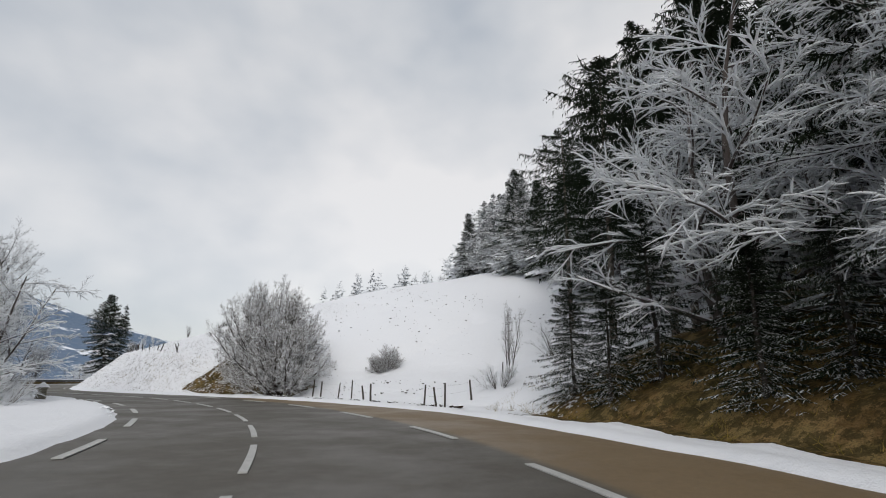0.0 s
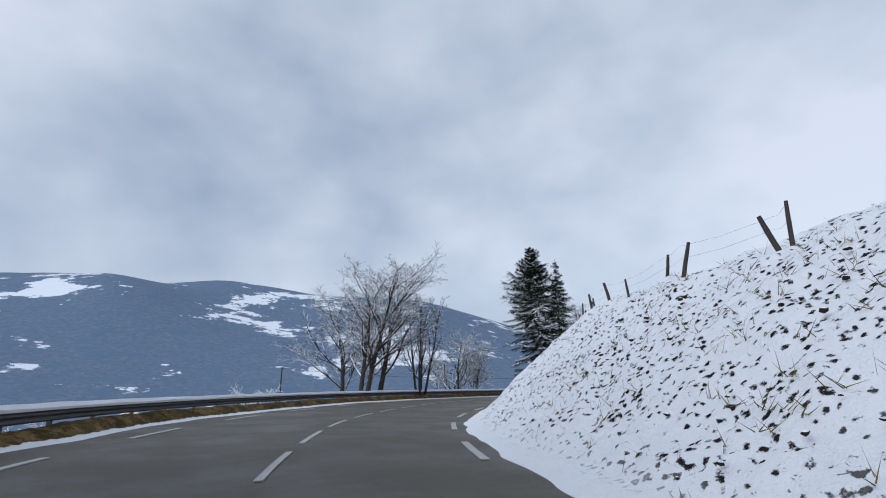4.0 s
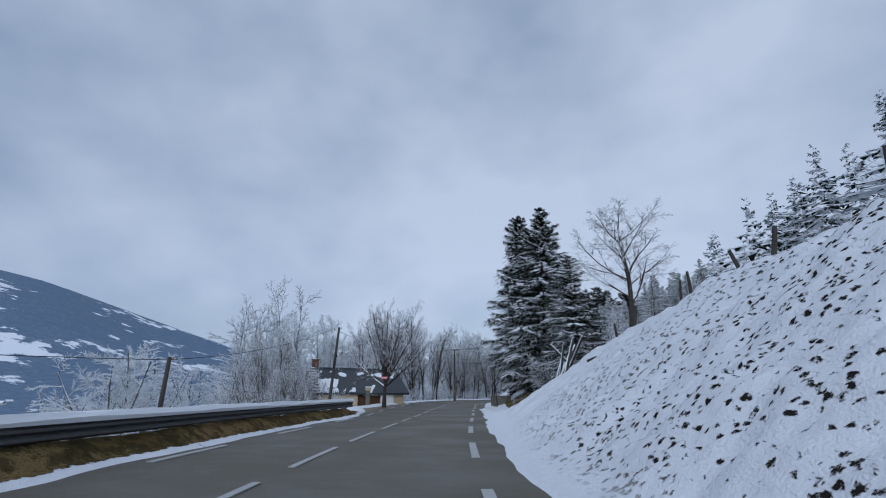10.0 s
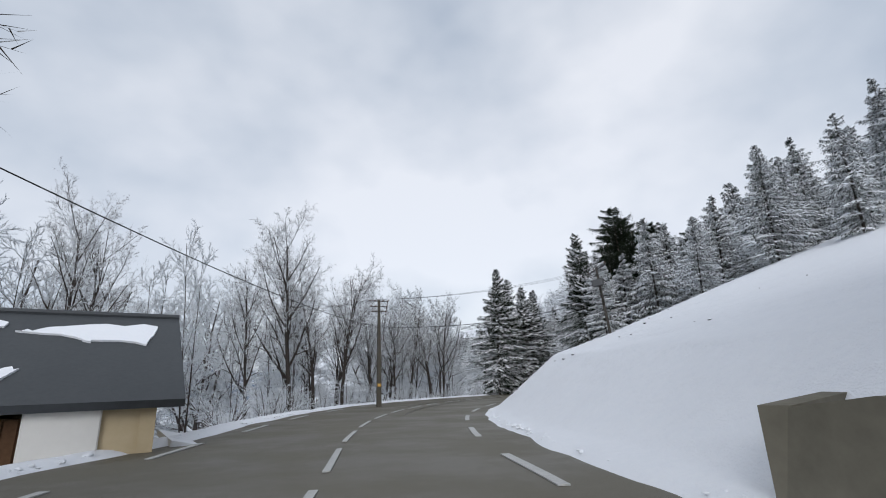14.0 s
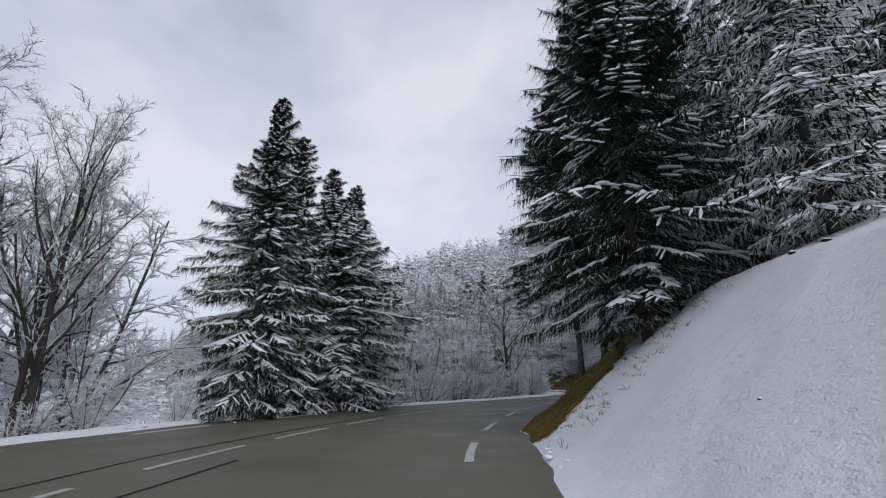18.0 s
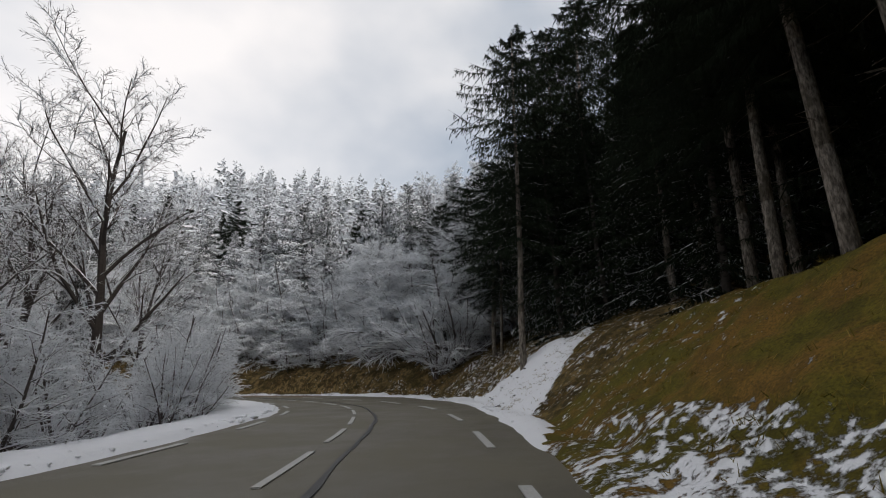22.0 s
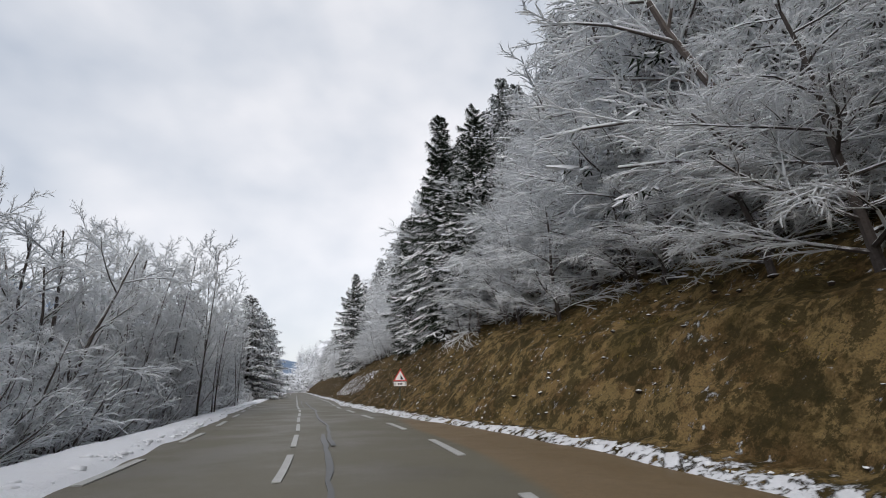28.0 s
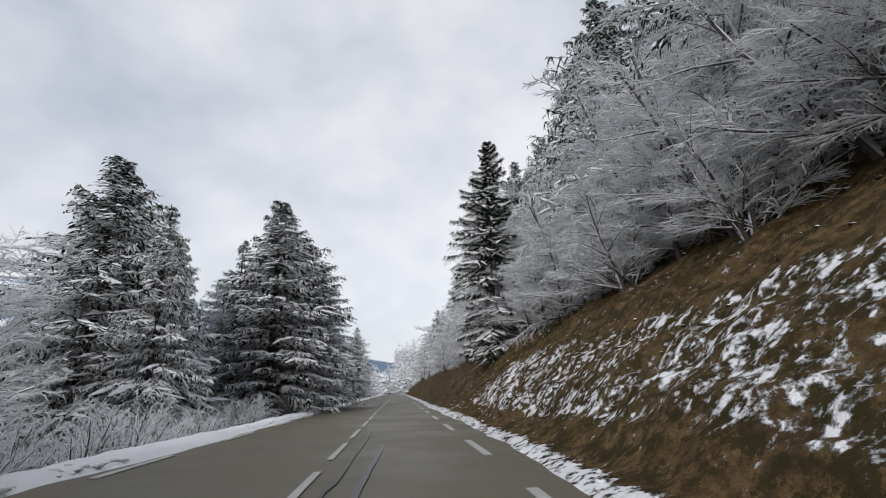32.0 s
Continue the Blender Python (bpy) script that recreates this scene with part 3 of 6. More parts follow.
def bank(side):
    ss = stations(-70, 590)
    if side < 0:
        dd = np.concatenate([[-0.25, 0, 0.12, 0.3, 0.55], np.arange(0.8, 9, 0.15), np.arange(9, 11, 0.5), np.arange(11, 25.1, 1.0)])
    else:
        dd = np.concatenate([[-0.25, 0, 0.12, 0.3, 0.55], np.arange(0.9, 5, 0.45), np.arange(5, 19, 1.3)])
    S, D = np.meshgrid(ss, dd, indexing="ij")
    s, d = S.ravel(), D.ravel()
    e = EDGE_R(s) if side < 0 else EDGE_L(s)
    ragged = (wave(s, s * 0.3, 0.9, side) * 0.10 + wave(s, s * 0.2, 3.0, side + 4) * 0.16) * np.clip(1 - d / 2.5, 0, 1)
    o = side * (e + d + ragged)
    p = place(s, o)
    x, y = p[:, 0], p[:, 1]
    z = profile(s, side * (e + np.maximum(d, 0))) + np.clip((np.abs(o) - 12) / 20, 0, 1) * (wave(x, y, 14, 1.0) * 0.7 + wave(x, y, 45, 2.0) * 2.0)
    lip = np.interp(d, [-0.25, 0, 0.12, 0.3, 0.55, 1.5], [-0.06, 0.0, 0.05, 0.09, 0.10, 0.03])
    z = z + lip
    rnd = np.random.RandomState(5 if side < 0 else 6)
    grain = np.pad(rnd.uniform(-1, 1, S.shape), 1, mode="wrap")
    grain = (grain[:-2, 1:-1] + grain[2:, 1:-1] + grain[1:-1, :-2] + grain[1:-1, 2:] + 2 * grain[1:-1, 1:-1]).ravel() / 3
    rough = np.interp(s, [-60, 20, 28, 46, 60, 150, 164, 170, 214, 222, 600], [0.12, 0.12, 0.05, 0.12, 0.17, 0.17, 0.08, 0.05, 0.05, 0.16, 0.32]) if side < 0 else 0.06
    body = np.clip(d / 1.2, 0, 1)
    z = z + body * rough * (wave(x, y, 0.55, 2.0) * 0.6 + wave(x, y, 1.7, 3.0) + 0.3 * grain)
    z[d < -0.1] = -0.05
    if side < 0:
        # hollows trodden and melted into the snow, and ledges in the cut bank
        many = np.interp(s, [44, 52, 118, 134, 170, 212, 216], [0, 0.7, 0.6, 0.10, 0.03, 0.03, 0]) * np.interp(d, [0.3, 0.9, 7, 10], [0, 1, 1, 0.4])
        many = many * np.clip(0.75 + 0.6 * wave(x, y, 2.6, 4.0), 0.15, 1.2)
        big = np.interp(s, [60, 84, 116, 128, 600], [0.2, 0.3, 0.25, 0, 0]) * np.interp(d, [0.3, 1, 4, 8], [0, 1, 0.5, 0.1])
        hollow = np.maximum(pits(s, d, 0.31, many, 1), pits(s, d, 0.62, big, 2) * 0.9)
        z = z - hollow * np.interp(s, [44, 84, 126, 140], [0.07, 0.10, 0.09, 0.04]) + 0.035 * np.interp(s, [44, 52, 150, 156], [0, 1, 1, 0]) * wave(x, y, 0.24, 6.0) * body
        ledge = np.interp(s, [284, 294, 392, 400], [0, 1, 1, 0]) * body * np.clip((9 - d) / 2, 0, 1)
        z = z + ledge * (0.16 * np.abs(wave(x + 0.6 * y, z * 2.2, 0.9, 5.0)) + 0.10 * np.abs(wave(x, y + 2 * z, 0.4, 8.0)))
    else:
        z = z + 0.30 * np.interp(s, [56, 64, 147, 149], [0, 1, 1, 0]) * np.clip((d - 0.3) / 0.5, 0, 1) * np.clip((4 - d) / 1.5, 0, 1)
    if side < 0:
        snow = np.interp(s, [-60, 14, 22, 42, 50, 60, 150, 156, 164, 172, 211, 213, 215, 254, 259, 264, 268, 273, 276, 279, 283, 292, 300, 320, 345, 352, 362, 385, 600],
                         [0.22, 0.26, 1.1, 1.0, 0.72, 0.95, 0.98, 0.95, 1.0, 1.2, 1.2, 0.75, 0.26, 0.32, 0.40, 0.42, 1.0, 1.1, 0.7, 0.46, 0.42, 0.40, 0.34, 0.36, 0.38, 0.37, 0.37, 0.38, 0.35])
        edge = np.clip((s - 1.3 * np.maximum(d - 1, 0) - 213.5) / 3, 0, 1)
        snow = np.where((s > 205) & (s < 240), 1.2 - 0.94 * edge, snow)
        snow = np.where((s > 279) & (s < 293) & (d > 2.3), 0.36, snow)
        snow = np.where(d < np.interp(s, [-60, 20, 24, 211, 214, 258, 262, 292, 300, 600], [1.6, 1.6, 0.7, 0.7, 0.0, 0.0, 0.9, 0.9, 0.3, 0.4]), np.where(s > 296, np.where(s < 345, 0.55, 0.56), 1.05), snow)
        snow = np.where((s > 300) & (d > 14), snow + 0.12, snow)
        snow = np.where((s > 37) & (s < 47.5) & (d > 1.6) & (d < 5.5), 0.44, snow)
        snow = np.where((s > 358) & (s < 384) & (d > 1.2) & (d < 3.4), 0.48, snow)
        snow = np.where((s > 151.5) & (s < 160) & (d > 1.8), 0.45, snow)
        # bare ground under the broad spruce
        bare_patch = np.hypot((x + 51.8) / 1.15, y - 73.6) + 0.7 * wave(x, y, 1.4, 9.0)
        snow = np.where(d > 0.8, np.minimum(snow, np.interp(bare_patch, [0.8, 2.2, 3.8], [0.36, 0.46, 1.2])), snow)
        grass = np.interp(s, [-60, 18, 50, 150, 212, 262, 280, 296, 330, 345, 600], [0.3, 0.3, 0.3, 0.9, 1.0, 1.0, 0.3, 0.14, 0.2, 0.02, 0.0])
        snow = np.where((s > 258) & (s < 274) & (d > 0.6), 0.42 + 0.66 * np.clip((s - 264 - 1.25 * np.maximum(d - 1, 0)) / 1.6, 0, 1), snow)
        snow = np.where((s > 271.5) & (s < 283) & (d > 1.2 + np.clip((277 - s) * 0.7, 0, 4)), 0.46, snow)
        snow = np.where((s > 246) & (s < 258) & (d < np.interp(s, [246, 254, 258], [1.3, 2.0, 1.6])), np.interp(s, [246, 249, 254, 258], [0.46, 0.52, 0.52, 0.46]), snow)
        scar = np.clip(1 - np.hypot((s - 238.5) / 4.2, (d - 2.4) / 2.4), 0, 1)
        grass = grass * (1 - np.clip(scar * 2.2, 0, 0.9))
        grass = np.where((s > 262) & (s < 284), 0.25, grass)
    else:
        strip = np.interp(s, [-60, 48, 56, 62, 148, 152, 600], [0, 0, 0, 1, 1, 0, 0])
        gap = np.interp(s, [52, 64, 88, 100, 112, 148], [0.7, 1.2, 1.6, 1.5, 0.9, 0.8])
        snow = np.where((strip > 0.5) & (d < gap + 0.5), np.where(d < 0.28, 0.66, 0.18), 1.05)
        snow = np.where(d > 6, 0.9, snow)
        grass = np.full(len(s), 0.3)
    f = grid_faces(len(ss), len(dd))
    me = mesh("bank", np.stack([x, y, z], 1), f if side > 0 else f[:, ::-1], GROUND, True)
    set_attr(me, "snow", snow)
    set_attr(me, "grass", grass)
    set_attr(me, "dent", np.interp(s, [46, 52, 126, 136, 172, 178, 210, 214], [0, 1, 1, 0, 0, 0.06, 0.06, 0]) * np.interp(d, [0.3, 0.9, 8, 12], [0, 1, 1, 0.3]) if side < 0 else 0 * s)
    return me


tagged(new("slope_right", bank(-1)), "roadside slope of clodded snow, bare earth and dead grass", "slope", kind="structure")
tagged(new("verge_left", bank(1)), "snow covered road verge falling towards the valley", "verge", kind="structure")


def road():
    ss = stations(-120, 590)
    f = np.linspace(0, 1, 15)
    S, F = np.meshgrid(ss, f, indexing="ij")
    s, f2 = S.ravel(), F.ravel()
    o = -EDGE_R(s) - 0.6 + f2 * (EDGE_R(s) + EDGE_L(s) + 1.2)
    p = place(s, o)
    z = np.zeros(len(s)) + 0.012 * wave(p[:, 0], p[:, 1], 2.2, 1.0) * (np.abs(o) < 30) - 0.01
    me = mesh("road", np.column_stack([p, z]), grid_faces(len(ss), len(f))[:, ::-1], ASPHALT, True)
    lay = np.interp(s, [-60, 34, 40, 290, 300, 330, 340, 600], [1, 1, 0, 0, 1, 1, 0, 0]) * np.clip((-o - LINE_R(s)) / 0.8, 0, 1)
    yard = np.interp(s, [148, 154, 166, 172], [0, 1, 1, 0]) * np.clip((o - LINE_L(s)) / 0.8, 0, 0.6)
    set_attr(me, "sand", np.maximum(lay, yard))
    set_attr(me, "age", np.interp(s, [40, 70, 120, 190, 230, 600], [0, 0.3, 0.6, 0.65, 0.95, 1.0]))
    return tagged(new("road", me), "damp grey asphalt mountain road with sandy lay-bys", "road", kind="structure")


ROAD = road()


def dash_mesh(s0, s1, off, width):
    ss = np.linspace(s0, s1, 5)
    v = []
    for k in (-1, 1):
        v.append(place(ss, off(ss) + k * width / 2))
    a, b = v
    z = 0.012 * wave(a[:, 0], a[:, 1], 2.2, 1.0) * 0.5 + 0.016
    V = np.vstack([np.column_stack([a, z]), np.column_stack([b, z])])
    F = [(i, i + 1, i + 6, i + 5) for i in range(4)]
    m = Geo().add(V, F)
    low = V.copy()
    low[:, 2] -= 0.02
    m.add(low, [])
    rim = [0, 1, 2, 3, 4, 9, 8, 7, 6, 5]
    m.f += [(rim[i], rim[i] + 10, rim[(i + 1) % 10] + 10, rim[(i + 1) % 10]) for i in range(10)]
    return m.mesh("line_dash", M_PAINT)


def markings():
    s = -30.0
    while s < 440:
        part("line_dash", dash_mesh(s, s + 3.2, lambda q: 0 * q, 0.13), ROAD)
        s += 4.75
    for off, sign, phase in ((LINE_R, -1, 11.3), (LINE_L, 1, 10.2)):
        s = phase - 45.5
        while s < 420:
            part("line_dash", dash_mesh(s, s + 3.0, lambda q: sign * off(q), 0.17), ROAD)
            s += 6.5


markings()


def tar_seam(s0, s1, off, width):
    """A sealed crack: a thin dark band of bitumen lying on the asphalt."""
    ss = np.arange(s0, s1, 0.8)
    o = off + 0.14 * wave(ss, ss * 0.3, 4.0, off) + 0.03 * wave(ss, ss, 0.7, 1.0)
    w = width * (1 + 0.4 * wave(ss, ss * 0.7, 1.3, 2.0))
    a, c = place(ss, o - w / 2), place(ss, o + w / 2)
    z = np.full((len(ss), 1), 0.012)
    n = len(ss)
    V = np.vstack([np.hstack([a, z - 0.012]), np.hstack([a, z]), np.hstack([c, z]), np.hstack([c, z - 0.012])])
    F = [(k * n + i, k * n + i + 1, (k + 1) * n + i + 1, (k + 1) * n + i) for k in range(3) for i in range(n - 1)]
    part("tar_seam", mesh("tar_seam", V, F, M_TAR), ROAD, "dark bitumen crack seal")


for s0, s1, off, width in ((186, 214, -1.1, 0.05), (196, 232, 1.0, 0.04), (243, 330, -0.75, 0.11), (326, 372, -0.95, 0.10), (352, 380, -0.45, 0.06)):
    tar_seam(s0, s1, off, width)


# ---- trees ----
def spruce(h, r, seed, low=0.05, detail=2, droop=0.42, snow_amount=0.75, shape=((0, 0.7), (0.15, 1.0), (1, 0.0))):
    """Foliage, snow load and trunk of a spruce: whorls of drooping boughs, each a fan of side twigs set with short hanging shoots."""
    rs = np.random.RandomState(seed)
    gap = {1: 0.085, 2: 0.045, 3: 0.036}[detail] * h
    around, twigs, shoots = {1: (4, 2, 0), 2: (7, 7, 5), 3: (8, 11, 11)}[detail]
    lobes = rs.uniform(0, 6.28, 4)
    rows, z = [], low * h
    sf, sr = zip(*shape)
    while z < h * 0.985:
        f = (z / h - low) / (1 - low)
        reach = r * float(np.interp(f, sf, sr)) ** 0.9 + 0.14
        nb = around if f < 0.8 else max(4, around - 3)
        a0 = rs.uniform(0, 6.28)
        for b in range(nb):
            a = a0 + 6.283 * b / nb + rs.uniform(-0.3, 0.3)
            L = reach * rs.uniform(0.6, 1.15) * (0.4 if rs.rand() < 0.07 else 1.0)
            L *= 1 + 0.24 * math.sin(2 * a + lobes[0] + 5 * f) + 0.14 * math.sin(11 * f + a + lobes[1])
            snowy = rs.rand() < (snow_amount if snow_amount > 0.25 else 2.4 * snow_amount * (f > 0.4))
            rows.append((z + rs.uniform(-0.45, 0.45) * gap, a, max(L, 0.12), 0.05 + 0.55 * f * f, droop * (1 - 0.55 * f) * rs.uniform(0.75, 1.3), float(snowy)))
        z += gap * (1 - 0.45 * f) * rs.uniform(0.8, 1.2)
    Z, A, L, UP, SAG, SN = np.array(rows).T
    n = len(Z)
    out = np.stack([np.cos(A), np.sin(A), 0 * A], 1)
    side = np.stack([-np.sin(A), np.cos(A), 0 * A], 1)

    def at(u):
        """Points along each bough; u has one row a bough."""
        zz = Z[:, None] + L[:, None] * (UP[:, None] * u - SAG[:, None] * u * u + 0.14 * u ** 5)
        return out[:, None, :] * (L[:, None] * u)[..., None] + np.stack([0 * zz, 0 * zz, zz], 2)

    tris = []

    def blades(p, half, tip):
        tris.append(np.stack([p - half, p + half, tip], -2).reshape(-1, 3, 3))

    # two rows of side twigs along each bough
    u = np.clip((np.arange(twigs) + 0.55)[None, :] / twigs + rs.uniform(-0.35, 0.35, (n, twigs)) / twigs, 0.06, 1.0)
    u = np.repeat(u, 2, 1)
    sg = np.tile([-1.0, 1.0], twigs)[None, :] * np.ones((n, 1))
    p = at(u)
    tl = np.clip(0.46 * L[:, None] * (1.1 - u) ** 0.7 + 0.12, 0.1, 1.15) * rs.uniform(0.7, 1.25, u.shape)
    ang = rs.uniform(0.45, 0.85, u.shape)
    d = side[:, None, :] * (sg * np.cos(ang))[..., None] + out[:, None, :] * np.sin(ang)[..., None]
    across = out[:, None, :] * np.cos(ang)[..., None] - side[:, None, :] * (sg * np.sin(ang))[..., None]
    tip = p + d * tl[..., None]
    tip[..., 2] -= tl * rs.uniform(0.2, 0.55, u.shape)
    half = (0.30 * L[:, None] / twigs * np.ones(u.shape) if detail == 1 else np.full(u.shape, 0.04 if detail == 2 else 0.02))[..., None]
    blades(p, out[:, None, :] * half, tip)
    for j in range(shoots):
        v = (j + rs.uniform(0.2, 0.9, u.shape)) / shoots
        q = p + (tip - p) * v[..., None]
        e = d * 0.55 + across * (0.75 if j % 2 else -0.75)
        e[..., 2] -= rs.uniform(0.15, 0.95, u.shape)
        ln = rs.uniform(0.6, 1.2, u.shape) * (0.10 + 0.22 * tl) * (1.2 - 0.5 * v)
        blades(q, d * (0.036 if detail == 2 else 0.015), q + e * ln[..., None])
    # shoots hanging from the bough itself, and its tip
    for j in range({1: 1, 2: 5, 3: 14}[detail]):
        w = rs.uniform(0.1, 1.0, (n, twigs))
        q = at(w)
        t2 = q + out[:, None, :] * rs.uniform(-0.05, 0.2, w.shape)[..., None] + side[:, None, :] * rs.uniform(-0.2, 0.2, w.shape)[..., None]
        t2[..., 2] -= np.minimum(0.28 * L[:, None], 0.42) * rs.uniform(0.3, 1.1, w.shape)
        blades(q, out[:, None, :] * (0.12 * L[:, None, None] if detail == 1 else 0.036 if detail == 2 else 0.017), t2)
    one = np.ones((n, 1))
    blades(at(0.8 * one), side[:, None, :] * (0.1 * L[:, None, None] if detail == 1 else 0.05), at(1.08 * one))
    FV = np.concatenate(tris).reshape(-1, 3)
    FF = np.arange(len(FV)).reshape(-1, 3)

    # snow: lumpy ridges along the boughs and their twigs
    SV, SF = [], []

    def ridges(pts, wide, lie, thick):
        """pts: k, stations, 3; wide: k, stations; lie: k, 3 across the ridge."""
        k, m = wide.shape
        if not k:
            return
        w = wide[..., None] * lie[:, None, :]
        top = pts.copy()
        top[..., 2] += thick
        lo, hi = pts - w, pts + w
        lo[..., 2] -= 0.35 * wide
        hi[..., 2] -= 0.35 * wide
        base = sum(len(x) for x in SV)
        SV.append(np.stack([lo, top, hi], 2).reshape(-1, 3))
        i = (base + 3 * (np.arange(k)[:, None] * m + np.arange(m - 1)[None, :])).ravel()
        SF.append(np.concatenate([np.stack([i, i + 1, i + 4, i + 3], 1), np.stack([i + 1, i + 2, i + 5, i + 4], 1)]))

    on = SN > 0.5
    if detail > 1 and on.any():
        pick = on[:, None] & (rs.rand(*u.shape) < (0.72 if detail == 3 else 0.62)) & (u > 0.22)
        st = np.array([0.0, 0.35, 0.7, 1.0] if detail == 3 else [0.0, 0.5, 1.0])
        a_, b_ = p[pick], tip[pick]
        v0, v1 = rs.uniform(0, 0.25, len(a_)), rs.uniform(0.6, 1.0, len(a_))
        v = v0[:, None] + (v1 - v0)[:, None] * st[None, :]
        pts = a_[:, None, :] + (b_ - a_)[:, None, :] * v[..., None]
        pts[..., 2] += 0.04
        env = np.array([0.45, 1.0, 0.9, 0.15] if detail == 3 else [0.5, 1.0, 0.2])[None, :]
        wide = ((0.016 if detail == 3 else 0.022) + (0.018 if detail == 3 else 0.032) * tl[pick])[:, None] * env * rs.uniform(0.6, 1.5, v.shape)
        ridges(pts, wide, across[pick], wide * rs.uniform(0.9, 1.4, v.shape) + 0.012)
        for j in range(5 if detail == 3 else 3):
            k = on & (rs.rand(n) < 0.75)
            if not k.any():
                continue
            um = rs.uniform(0.3, 1.0, (n, 1))
            full = um + np.array([-0.09, -0.02, 0.06])[None, :] * rs.uniform(0.7, 1.3, (n, 1))
            pts = at(full)[k] + side[k][:, None, :] * (rs.uniform(-0.2, 0.2, int(k.sum())) * L[k] * (1.15 - um[k, 0]))[:, None, None]
            pts[..., 2] += 0.02
            wide = ((0.03 if detail == 3 else 0.04) + (0.010 if detail == 3 else 0.016) * L[k])[:, None] * np.array([[0.5, 1.0, 0.35]]) * rs.uniform(0.6, 1.4, (int(k.sum()), 3))
            lie = side[k] + out[k] * rs.uniform(-0.6, 0.6, (int(k.sum()), 1))
            ridges(pts, wide, lie, wide * rs.uniform(0.5, 0.9, wide.shape) + 0.015)
    elif on.any():
        full = np.tile(np.array([0.3, 1.0]), (n, 1))
        pts = at(full)[on]
        pts[..., 2] += 0.03
        wide = (0.06 + 0.17 * L[on])[:, None] * np.array([1.0, 0.6])[None, :] * rs.uniform(0.5, 1.4, (int(on.sum()), 2))
        ridges(pts, wide, side[on], 0.3 * wide + 0.02)
    SV = np.concatenate(SV) if SV else np.zeros((0, 3))
    SF = np.concatenate(SF) if SF else np.zeros((0, 4), int)
    g = Geo()
    tr = 0.008 * h + 0.03
    bend = [Vector((rs.uniform(-0.06, 0.06), rs.uniform(-0.06, 0.06), h * k / 7 - (0.5 if k == 0 else 0))) for k in range(8)]
    for k in range(7):
        g.rod(bend[k], bend[k + 1], tr * (1.12 - k / 7) + 0.01, tr * (1.12 - (k + 1) / 7) + 0.01, 9)
    if low > 0.12:
        for k in range(40):
            zz, a = rs.uniform(0.12, low + 0.1) * h, rs.uniform(0, 6.28)
            ln = rs.uniform(0.2, 1.0)
            g.rod((0, 0, zz), (ln * math.cos(a), ln * math.sin(a), zz - ln * rs.uniform(0, 0.35)), 0.013, 0.004, 3)
    return FV, FF, SV, SF, g


